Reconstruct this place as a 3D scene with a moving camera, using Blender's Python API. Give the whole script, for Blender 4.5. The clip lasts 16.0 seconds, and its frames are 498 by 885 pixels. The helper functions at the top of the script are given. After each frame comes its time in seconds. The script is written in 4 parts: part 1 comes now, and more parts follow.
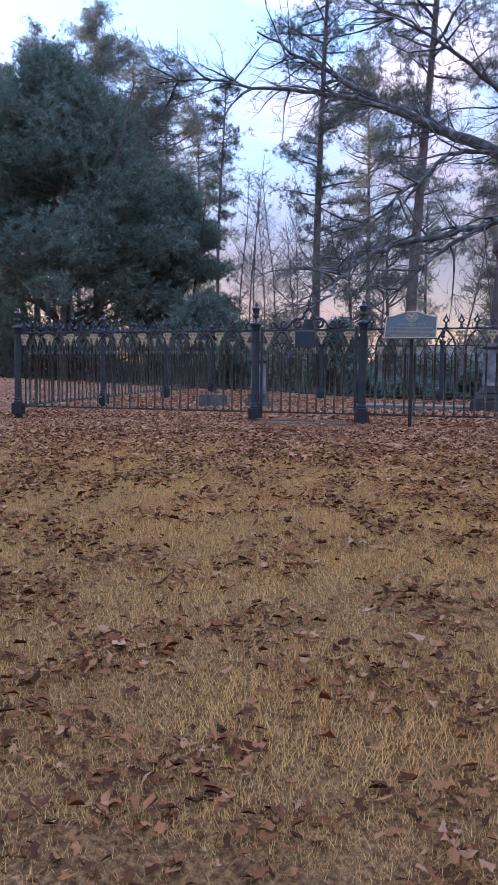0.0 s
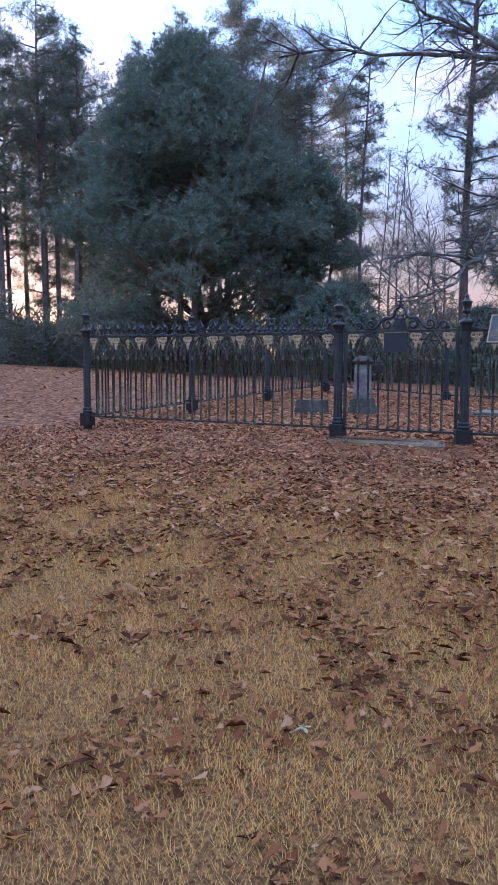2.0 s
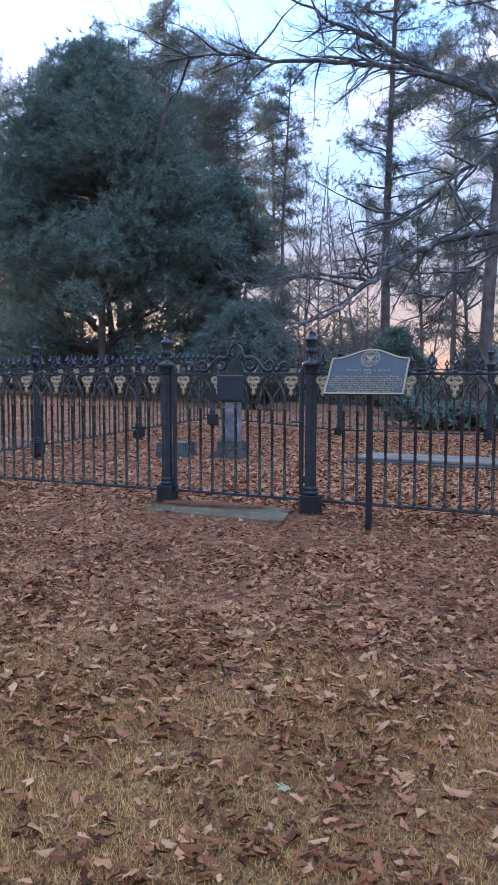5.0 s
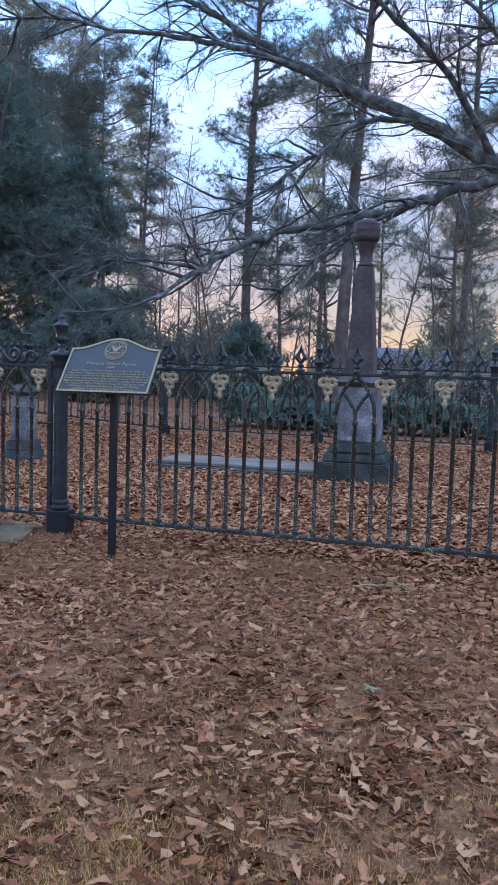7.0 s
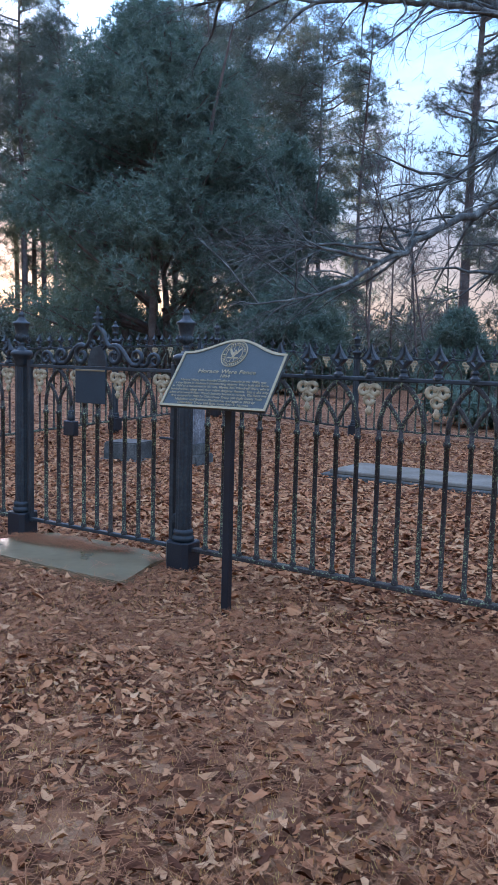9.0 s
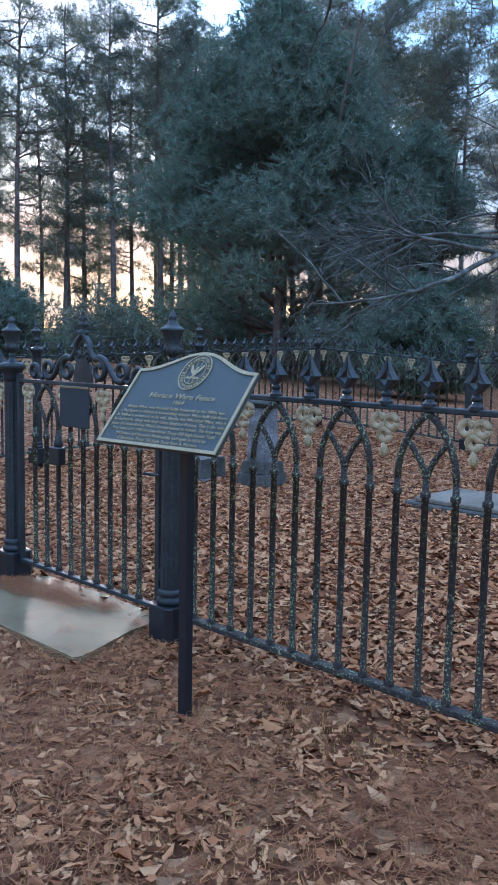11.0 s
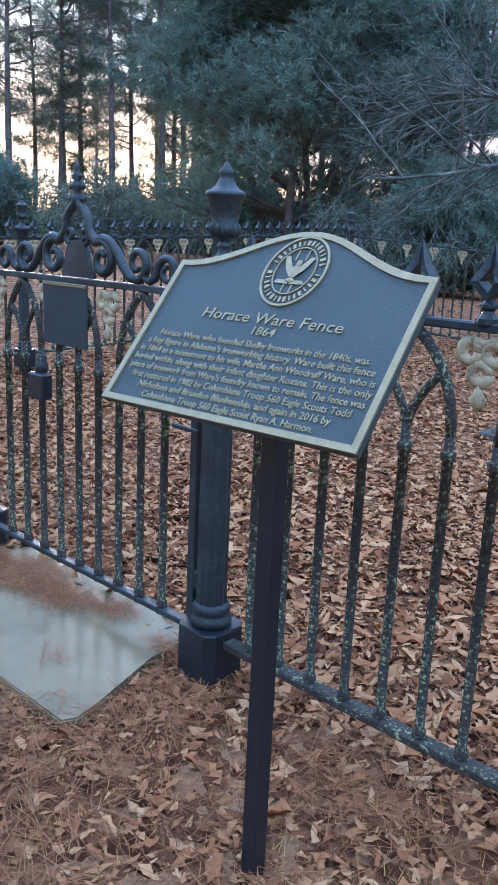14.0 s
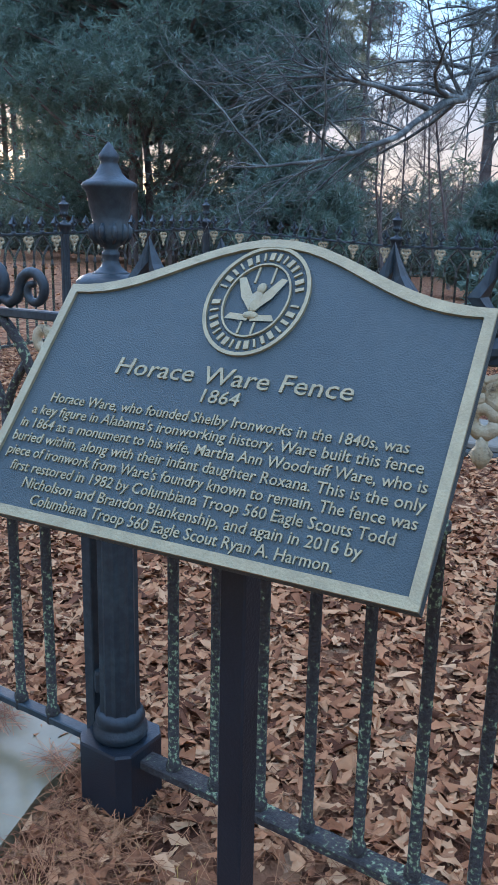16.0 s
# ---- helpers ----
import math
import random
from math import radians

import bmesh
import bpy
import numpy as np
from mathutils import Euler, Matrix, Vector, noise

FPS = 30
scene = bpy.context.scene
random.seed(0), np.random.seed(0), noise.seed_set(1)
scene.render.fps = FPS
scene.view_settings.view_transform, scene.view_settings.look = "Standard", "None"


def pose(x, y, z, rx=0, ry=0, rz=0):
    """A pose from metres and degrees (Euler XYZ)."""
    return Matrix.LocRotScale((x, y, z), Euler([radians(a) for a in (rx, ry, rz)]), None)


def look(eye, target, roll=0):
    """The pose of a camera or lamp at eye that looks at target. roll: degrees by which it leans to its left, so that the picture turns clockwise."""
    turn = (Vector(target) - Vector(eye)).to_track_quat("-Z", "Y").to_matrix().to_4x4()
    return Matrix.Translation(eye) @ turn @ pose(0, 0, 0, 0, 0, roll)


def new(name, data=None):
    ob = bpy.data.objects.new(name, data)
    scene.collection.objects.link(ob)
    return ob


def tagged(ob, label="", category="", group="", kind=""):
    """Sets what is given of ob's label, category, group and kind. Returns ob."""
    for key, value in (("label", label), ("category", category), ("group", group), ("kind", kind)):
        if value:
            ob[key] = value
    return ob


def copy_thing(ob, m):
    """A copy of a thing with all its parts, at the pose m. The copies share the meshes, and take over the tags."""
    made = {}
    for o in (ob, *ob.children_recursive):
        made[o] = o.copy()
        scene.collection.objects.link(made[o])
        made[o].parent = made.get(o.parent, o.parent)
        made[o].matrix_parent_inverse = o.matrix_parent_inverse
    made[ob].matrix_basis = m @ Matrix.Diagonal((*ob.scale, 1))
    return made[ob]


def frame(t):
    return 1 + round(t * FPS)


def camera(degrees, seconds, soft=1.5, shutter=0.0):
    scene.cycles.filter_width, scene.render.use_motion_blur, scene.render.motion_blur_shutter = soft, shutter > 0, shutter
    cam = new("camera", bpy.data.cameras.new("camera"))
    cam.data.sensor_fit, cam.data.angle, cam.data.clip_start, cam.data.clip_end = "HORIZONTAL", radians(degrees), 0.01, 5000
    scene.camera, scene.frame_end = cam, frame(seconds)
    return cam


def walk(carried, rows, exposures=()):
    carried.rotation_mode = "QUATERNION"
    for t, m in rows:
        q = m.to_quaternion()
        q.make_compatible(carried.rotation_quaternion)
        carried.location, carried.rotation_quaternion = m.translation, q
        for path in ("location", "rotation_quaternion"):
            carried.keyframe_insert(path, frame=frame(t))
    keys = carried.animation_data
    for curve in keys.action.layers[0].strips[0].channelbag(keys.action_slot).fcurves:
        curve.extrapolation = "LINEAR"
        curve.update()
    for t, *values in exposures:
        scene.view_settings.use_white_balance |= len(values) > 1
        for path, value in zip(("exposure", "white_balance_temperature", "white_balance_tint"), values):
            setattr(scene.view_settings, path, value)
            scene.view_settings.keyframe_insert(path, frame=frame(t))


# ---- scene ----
cam = camera(33.8, 16.0, 1.55)
PATH = [
    (0, (2.283, -10.481, 0.566), (1.598, -8.608, 0.411), 0.6),
    (0.5, (2.35, -9.925, 0.552), (1.657, -8.055, 0.397), -0.2),
    (1, (2.474, -9.505, 0.639), (1.746, -7.65, 0.47), -0.4),
    (1.5, (2.569, -9.073, 0.762), (1.654, -7.305, 0.581), -1.0),
    (2, (2.514, -8.616, 0.856), (1.489, -6.909, 0.664), 0.2),
    (2.5, (2.561, -8.177, 0.9), (1.6, -6.434, 0.711), 0.8),
    (3, (2.629, -7.819, 1.0), (1.674, -6.069, 0.84), -1.2),
    (5.5, (2.801, -6.216, 1.182), (1.943, -4.417, 1.026), 1.3),
    (6, (2.973, -5.902, 1.194), (2.235, -4.05, 1.035), 1.1),
    (6.5, (3.175, -5.566, 1.233), (2.511, -3.687, 1.065), 0.3),
    (7, (3.174, -5.221, 1.206), (2.548, -3.329, 1.037), 1.7),
    (7.5, (3.179, -4.954, 1.23), (2.494, -3.082, 1.061), 1.9),
    (8, (3.314, -4.557, 1.263), (2.424, -2.774, 1.093), 1.4),
    (8.5, (3.182, -4.243, 1.274), (2.072, -2.59, 1.078), 1.0),
    (9, (3.093, -3.948, 1.324), (1.993, -2.29, 1.112), 1.4),
    (11.5, (2.909, -2.391, 1.41), (1.479, -1.017, 1.148), 1.7),
    (12, (2.703, -2.314, 1.385), (1.273, -0.958, 1.044), 2.9),
    (12.5, (2.474, -2.27, 1.391), (1.043, -0.927, 1.006), 3.2),
    (13, (2.215, -2.071, 1.366), (0.717, -0.825, 0.916), 2.0),
    (13.5, (1.997, -1.844, 1.397), (0.542, -0.558, 0.919), 1.4),
    (14, (1.752, -1.719, 1.385), (0.422, -0.305, 0.904), 2.6),
    (14.5, (1.563, -1.638, 1.422), (0.347, -0.121, 0.953), 3.2),
    (15, (1.491, -1.549, 1.424), (0.318, -0.001, 0.951), 2.5),
    (15.5, (1.42, -1.403, 1.407), (0.265, 0.104, 0.965), 1.0),
    (16, (1.266, -1.382, 1.409), (0.213, 0.246, 0.92), 1.2),
]
walk(cam, [(t, look(eye, target, roll)) for t, eye, target, roll in PATH],
     exposures=[(0, 2.05, 5950, 34), (3, 2.1, 5900, 32), (5.5, 2.2, 5800, 26), (6, 2.05, 5800, 25), (7, 2.1, 5800, 23), (9, 2.15, 5750, 20), (12, 2.32, 5500, 12), (13.5, 2.7, 5550, 13), (14.5, 2.55, 5500, 13), (16, 2.45, 5650, 13)])

# ---- world and sun ----
world = bpy.data.worlds.new("dusk_sky")
scene.world = world
world.use_nodes = True
wn, wl = world.node_tree.nodes, world.node_tree.links
for n in list(wn):
    wn.remove(n)
SUN_AZ, SUN_EL = 57.0, 7.0          # degrees left of +y, degrees up
sky = wn.new("ShaderNodeTexSky")
sky.sky_type, sky.sun_disc = "NISHITA", False
sky.sun_elevation, sky.sun_rotation = radians(SUN_EL), radians(-SUN_AZ)
sky.air_density, sky.dust_density, sky.ozone_density = 1.0, 0.25, 1.6
tc = wn.new("ShaderNodeTexCoord")
mp = wn.new("ShaderNodeMapping")
mp.inputs["Scale"].default_value = (1.0, 1.0, 2.6)
wl.new(tc.outputs["Generated"], mp.inputs["Vector"])
cn = wn.new("ShaderNodeTexNoise")
cn.inputs["Scale"].default_value, cn.inputs["Detail"].default_value, cn.inputs["Roughness"].default_value = 3.2, 7.0, 0.55
wl.new(mp.outputs["Vector"], cn.inputs["Vector"])
cr = wn.new("ShaderNodeValToRGB")
cr.color_ramp.elements[0].position, cr.color_ramp.elements[1].position = 0.47, 0.71
wl.new(cn.outputs["Fac"], cr.inputs["Fac"])
mx = wn.new("ShaderNodeMix")
mx.data_type = "RGBA"
wl.new(cr.outputs["Color"], mx.inputs["Factor"])
tint = wn.new("ShaderNodeMix")
tint.data_type, tint.blend_type = "RGBA", "MULTIPLY"
tint.inputs["Factor"].default_value = 1.0
wl.new(sky.outputs["Color"], tint.inputs[6])
wl.new(tint.outputs[2], mx.inputs[6])
# haze and cloud turn warm towards the horizon
el = wn.new("ShaderNodeSeparateXYZ")
wl.new(tc.outputs["Generated"], el.inputs["Vector"])
warm = wn.new("ShaderNodeMapRange")
for k, v in zip(("From Min", "From Max", "To Min", "To Max"), (0.14, 0.85, 0.0, 1.0)):
    warm.inputs[k].default_value = v
wl.new(el.outputs["Z"], warm.inputs["Value"])
cloud = wn.new("ShaderNodeMix")
cloud.data_type = "RGBA"
cloud.inputs[6].default_value, cloud.inputs[7].default_value = (1.3, 1.03, 0.92, 1), (5.9, 5.5, 5.6, 1)
wl.new(warm.outputs[0], cloud.inputs["Factor"])
wl.new(cloud.outputs[2], mx.inputs[7])
shade = wn.new("ShaderNodeMix")
shade.data_type = "RGBA"
shade.inputs[6].default_value, shade.inputs[7].default_value = (0.31, 0.24, 0.26, 1), (2.15, 2.75, 3.15, 1)
wl.new(warm.outputs[0], shade.inputs["Factor"])
wl.new(shade.outputs[2], tint.inputs[7])
bg = wn.new("ShaderNodeBackground")
bg.inputs["Strength"].default_value = 0.13
wl.new(mx.outputs[2], bg.inputs["Color"])
wo = wn.new("ShaderNodeOutputWorld")
wl.new(bg.outputs[0], wo.inputs["Surface"])

sun_data = bpy.data.lights.new("sun", "SUN")
sun_data.energy, sun_data.angle, sun_data.color = 2.6, radians(12), (1.0, 0.80, 0.62)
sun = new("sun", sun_data)
saz, sel = radians(SUN_AZ), radians(SUN_EL)
sun.matrix_world = look((0, 0, 0), (math.sin(saz) * math.cos(sel), -math.cos(saz) * math.cos(sel), -math.sin(sel)))

# ---- materials ----


def material(name, ramp, scale=8.0, rough=0.7, metal=0.0, bump=0.3, bump_scale=60.0, fine=0.35, island=0.0, obj=0.0, spec=0.5, coat=0.0, thin=0.0, haze_sheen=0.0):
    """A two-scale noise material: ramp is a list of (position, colour)."""
    m = bpy.data.materials.new(name)
    m.use_nodes = True
    nt, ln = m.node_tree.nodes, m.node_tree.links
    b = nt["Principled BSDF"]
    b.inputs["Roughness"].default_value, b.inputs["Metallic"].default_value = rough, metal
    b.inputs["Specular IOR Level"].default_value = spec
    b.inputs["Coat Weight"].default_value = coat
    # sheen stands in for the pale haze that lies over the trees
    b.inputs["Sheen Weight"].default_value, b.inputs["Sheen Roughness"].default_value = haze_sheen, 0.6
    t = nt.new("ShaderNodeTexCoord")
    n1, n2 = nt.new("ShaderNodeTexNoise"), nt.new("ShaderNodeTexNoise")
    n1.inputs["Scale"].default_value, n1.inputs["Detail"].default_value = scale, 5
    n2.inputs["Scale"].default_value, n2.inputs["Detail"].default_value = scale * 9, 4
    for n in (n1, n2):
        ln.new(t.outputs["Object"], n.inputs["Vector"])
    mixer = nt.new("ShaderNodeMix")
    mixer.inputs[0].default_value = fine
    ln.new(n1.outputs["Fac"], mixer.inputs[2])
    ln.new(n2.outputs["Fac"], mixer.inputs[3])
    fac = mixer.outputs[0]
    for amount, node, sock in ((island, "ShaderNodeNewGeometry", "Random Per Island"), (obj, "ShaderNodeObjectInfo", "Random")):
        if amount:
            g = nt.new(node)
            mm = nt.new("ShaderNodeMix")
            mm.inputs[0].default_value = amount
            ln.new(fac, mm.inputs[2])
            ln.new(g.outputs[sock], mm.inputs[3])
            fac = mm.outputs[0]
    r = nt.new("ShaderNodeValToRGB")
    el = r.color_ramp.elements
    while len(el) < len(ramp):
        el.new(0.5)
    for e, (p, c) in zip(el, ramp):
        e.position, e.color = p, (*c, 1)
    ln.new(fac, r.inputs["Fac"])
    ln.new(r.outputs["Color"], b.inputs["Base Color"])
    if thin:
        tr = nt.new("ShaderNodeBsdfTranslucent")
        ln.new(r.outputs["Color"], tr.inputs["Color"])
        ms = nt.new("ShaderNodeMixShader")
        ms.inputs[0].default_value = thin
        ln.new(b.outputs[0], ms.inputs[1])
        ln.new(tr.outputs[0], ms.inputs[2])
        ln.new(ms.outputs[0], nt["Material Output"].inputs["Surface"])
    if bump:
        n3 = nt.new("ShaderNodeTexNoise")
        n3.inputs["Scale"].default_value, n3.inputs["Detail"].default_value = bump_scale, 4
        ln.new(t.outputs["Object"], n3.inputs["Vector"])
        bp = nt.new("ShaderNodeBump")
        bp.inputs["Strength"].default_value, bp.inputs["Distance"].default_value = bump, 0.01
        ln.new(n3.outputs["Fac"], bp.inputs["Height"])
        ln.new(bp.outputs["Normal"], b.inputs["Normal"])
    return m


IRON = material("weathered_black_iron", [(0.36, (0.009, 0.014, 0.017)), (0.5, (0.016, 0.024, 0.028)), (0.66, (0.038, 0.052, 0.053))], 6, 0.48, 0.0, 0.12, 140, 0.4)
IRON_LICHEN = material("lichened_black_iron", [(0.38, (0.034, 0.028, 0.025)), (0.53, (0.055, 0.048, 0.041)), (0.555, (0.075, 0.085, 0.05)), (0.62, (0.29, 0.345, 0.19))], 11, 0.75, 0.0, 0.7, 160, 0.66, obj=0.04, spec=0.3)
GOLD = material("faded_gilt_paint", [(0.36, (0.12, 0.09, 0.055)), (0.46, (0.38, 0.30, 0.165)), (0.72, (0.50, 0.42, 0.27))], 22, 0.6, 0.0, 0.3, 150)
BLACK_PAINT = material("satin_black_paint", [(0.3, (0.007, 0.010, 0.014)), (0.7, (0.014, 0.019, 0.025))], 10, 0.4, 0.0, 0.15, 200)
PLAQUE = material("dark_bronze_plaque_paint", [(0.3, (0.031, 0.045, 0.044)), (0.7, (0.048, 0.064, 0.060))], 9, 0.52, 0.0, 0.35, 500, 0.5)
RAISED = material("raised_brass_letters", [(0.3, (0.24, 0.19, 0.10)), (0.7, (0.37, 0.30, 0.16))], 40, 0.45, 0.3, 0.2, 300)
STEEL_PLATE = material("slate_painted_plate", [(0.3, (0.011, 0.022, 0.029)), (0.7, (0.020, 0.034, 0.042))], 8, 0.6, 0.0, 0.15, 200)
SLAB = material("wet_concrete_slab", [(0.30, (0.085, 0.07, 0.036)), (0.40, (0.175, 0.138, 0.076)), (0.6, (0.24, 0.19, 0.108)), (0.75, (0.30, 0.242, 0.145))], 2.2, 0.22, 0.0, 0.05, 30, 0.16, spec=0.45)
STONE = material("weathered_grey_stone", [(0.3, (0.032, 0.035, 0.03)), (0.5, (0.072, 0.074, 0.064)), (0.7, (0.165, 0.168, 0.15))], 5, 0.9, 0.0, 0.7, 40)
MARBLE = material("stained_white_marble", [(0.3, (0.05, 0.053, 0.052)), (0.5, (0.14, 0.145, 0.147)), (0.68, (0.42, 0.43, 0.425))], 5, 0.6, 0.0, 0.4, 30)

def litter_material():
    """Leaf litter near the fence that gives way to straw-coloured turf further off."""
    m = bpy.data.materials.new("leaf_litter_and_turf")
    m.use_nodes = True
    nt, ln = m.node_tree.nodes, m.node_tree.links
    b = nt["Principled BSDF"]
    b.inputs["Roughness"].default_value, b.inputs["Specular IOR Level"].default_value = 0.95, 0.1
    t = nt.new("ShaderNodeTexCoord")

    def ramp(fac, stops):
        r = nt.new("ShaderNodeValToRGB")
        while len(r.color_ramp.elements) < len(stops):
            r.color_ramp.elements.new(0.5)
        for e, (p, c) in zip(r.color_ramp.elements, stops):
            e.position, e.color = p, (*c, 1)
        ln.new(fac, r.inputs["Fac"])
        return r.outputs["Color"]

    def tex(kind, scale, **kw):
        n = nt.new(kind)
        n.inputs["Scale"].default_value = scale
        for k, v in kw.items():
            n.inputs[k].default_value = v
        ln.new(t.outputs["Object"], n.inputs["Vector"])
        return n

    warp = tex("ShaderNodeTexNoise", 9.0, Detail=3.0)
    cells = nt.new("ShaderNodeTexVoronoi")
    cells.inputs["Scale"].default_value = 19.0
    mixv = nt.new("ShaderNodeMix")
    mixv.data_type = "VECTOR"
    mixv.inputs["Factor"].default_value = 0.06
    ln.new(t.outputs["Object"], mixv.inputs[4])
    ln.new(warp.outputs["Color"], mixv.inputs[5])
    ln.new(mixv.outputs[1], cells.inputs["Vector"])
    sep = nt.new("ShaderNodeSeparateColor")
    ln.new(cells.outputs["Color"], sep.inputs["Color"])
    leaf = ramp(sep.outputs[0], [(0.0, (0.09, 0.036, 0.019)), (0.4, (0.20, 0.085, 0.042)), (0.75, (0.31, 0.145, 0.072)), (1.0, (0.42, 0.24, 0.13))])
    fine = tex("ShaderNodeTexNoise", 55.0, Detail=6.0, Roughness=0.7)
    turf = ramp(fine.outputs["Fac"], [(0.34, (0.08, 0.038, 0.017)), (0.5, (0.22, 0.112, 0.044)), (0.66, (0.42, 0.24, 0.092))])
    broad = tex("ShaderNodeTexNoise", 0.9, Detail=5.0, Roughness=0.6)
    xyz = nt.new("ShaderNodeSeparateXYZ")
    ln.new(t.outputs["Object"], xyz.inputs["Vector"])
    zone = nt.new("ShaderNodeMapRange")
    for k, v in zip(("From Min", "From Max", "To Min", "To Max"), (-1.8, -5.5, -0.25, 0.75)):
        zone.inputs[k].default_value = v
    ln.new(xyz.outputs["Y"], zone.inputs["Value"])
    add = nt.new("ShaderNodeMath")
    add.operation = "ADD"
    ln.new(zone.outputs[0], add.inputs[0])
    ln.new(broad.outputs["Fac"], add.inputs[1])
    fac = ramp(add.outputs[0], [(0.5, (0, 0, 0)), (0.85, (1, 1, 1))])
    mix = nt.new("ShaderNodeMix")
    mix.data_type = "RGBA"
    ln.new(fac, mix.inputs["Factor"])
    ln.new(leaf, mix.inputs[6])
    ln.new(turf, mix.inputs[7])
    ln.new(mix.outputs[2], b.inputs["Base Color"])
    bp = nt.new("ShaderNodeBump")
    bp.inputs["Strength"].default_value, bp.inputs["Distance"].default_value = 0.9, 0.02
    ln.new(fine.outputs["Fac"], bp.inputs["Height"])
    ln.new(bp.outputs["Normal"], b.inputs["Normal"])
    return m


SOIL = litter_material()

# ---- mesh helpers ----


def link_mesh(name, bm, mat, parent=None, smooth=False):
    me = bpy.data.meshes.new(name)
    bm.normal_update()
    bm.to_mesh(me)
    bm.free()
    return link_data(name, me, mat, parent, smooth)


def link_data(name, me, mat, parent=None, smooth=False):
    if mat and not me.materials:
        me.materials.append(mat)
    if smooth:
        me.shade_smooth()
    ob = new(name, me)
    ob.parent = parent
    return ob


def part(name, bm, mat, parent, label="", smooth=False):
    ob = link_mesh(name, bm, mat, parent, smooth)
    return tagged(ob, label)


def empty(name, m, label, category, group="", kind=""):
    ob = new(name)
    ob.empty_display_size = 0.1
    ob.matrix_world = m
    return tagged(ob, label, category, group, kind)


def box(bm, c, s, bevel=0.0):
    """A box with centre c and full size s."""
    res = bmesh.ops.create_cube(bm, size=1.0, matrix=Matrix.Translation(c) @ Matrix.Diagonal((*s, 1)))
    if bevel:
        edges = list({e for v in res["verts"] for e in v.link_edges})
        bmesh.ops.bevel(bm, geom=edges, offset=bevel, segments=1, affect="EDGES")
    return bm


def lathe(bm, profile, seg=16, c=(0, 0, 0), flute=0):
    """A turned body from (radius, height) rows; flute cuts shallow grooves."""
    rings = []
    for r, z in profile:
        ring = []
        for i in range(seg):
            a = 2 * math.pi * i / seg
            rr = r * (0.9 if flute and i % 2 else 1.0) if flute else r
            ring.append(bm.verts.new((c[0] + rr * math.cos(a), c[1] + rr * math.sin(a), c[2] + z)))
        rings.append(ring)
    for a, b in zip(rings, rings[1:]):
        for i in range(seg):
            j = (i + 1) % seg
            bm.faces.new((a[i], a[j], b[j], b[i]))
    bm.faces.new(rings[0][::-1])
    bm.faces.new(rings[-1])
    return bm


def sweep(bm, pts, radius, seg=6, squash=1.0):
    """A tube along pts; radius is a number or one per point."""
    pts = [Vector(p) for p in pts]
    n = len(pts)
    rad = radius if isinstance(radius, (list, tuple)) else [radius] * n
    prev = None
    side = Vector((0, 1, 0))
    for k, p in enumerate(pts):
        d = (pts[min(k + 1, n - 1)] - pts[max(k - 1, 0)]).normalized()
        u = side - d * side.dot(d)
        if u.length < 0.05:
            u = Vector((1, 0, 0)) - d * d.x
        u.normalize()
        w = d.cross(u)
        side = u
        ring = [bm.verts.new(p + rad[k] * (u * math.cos(2 * math.pi * i / seg) * squash + w * math.sin(2 * math.pi * i / seg))) for i in range(seg)]
        if prev:
            for i in range(seg):
                j = (i + 1) % seg
                bm.faces.new((prev[i], prev[j], ring[j], ring[i]))
        else:
            bm.faces.new(ring[::-1])
        prev = ring
    bm.faces.new(prev)
    return bm


def prism(bm, outline, y0, y1):
    """A plate in the xz plane between y0 and y1."""
    a = [bm.verts.new((x, y0, z)) for x, z in outline]
    b = [bm.verts.new((x, y1, z)) for x, z in outline]
    bm.faces.new(a)
    bm.faces.new(b[::-1])
    for i in range(len(a)):
        j = (i + 1) % len(a)
        bm.faces.new((a[j], a[i], b[i], b[j]))
    return bm


def smooth01(a, b, v):
    s = min(1.0, max(0.0, (v - a) / (b - a)))
    return s * s * (3 - 2 * s)


# ---- ground ----
PROFILE = ((-60, -4.2), (-20, -1.9), (-12, -1.02), (-10.5, -0.84), (-9, -0.66), (-7.8, -0.42), (-6.2, -0.23), (-5, -0.15), (-3.5, -0.06), (-2.2, -0.02), (0, -0.025), (3, 0.04), (7.5, 0.11), (14, 0.0), (30, -0.5), (60, -1.2), (700, -2.0))


def ground_z(x, y):
    y = max(-60.0, min(700.0, y))
    z = 0.0
    for (y0, z0), (y1, z1) in zip(PROFILE, PROFILE[1:]):
        if y <= y1:
            z = z0 + (z1 - z0) * (y - y0) / (y1 - y0)
            break
    left = smooth01(-2.5, -5.3, x)
    z += left * (-0.07 + 0.024 * max(0.0, min(y, 8)))
    z += 0.035 * max(0.0, min(-5.3 - x, 30.0))
    return z


def axis(lo, hi, near0, near1, step):
    vals = list(np.arange(near0, near1 + 1e-6, step))
    v, s = near0, step
    while v > lo:
        s *= 1.35
        v -= s
        vals.insert(0, v)
    v, s = near1, step
    while v < hi:
        s *= 1.35
        v += s
        vals.append(v)
    return vals


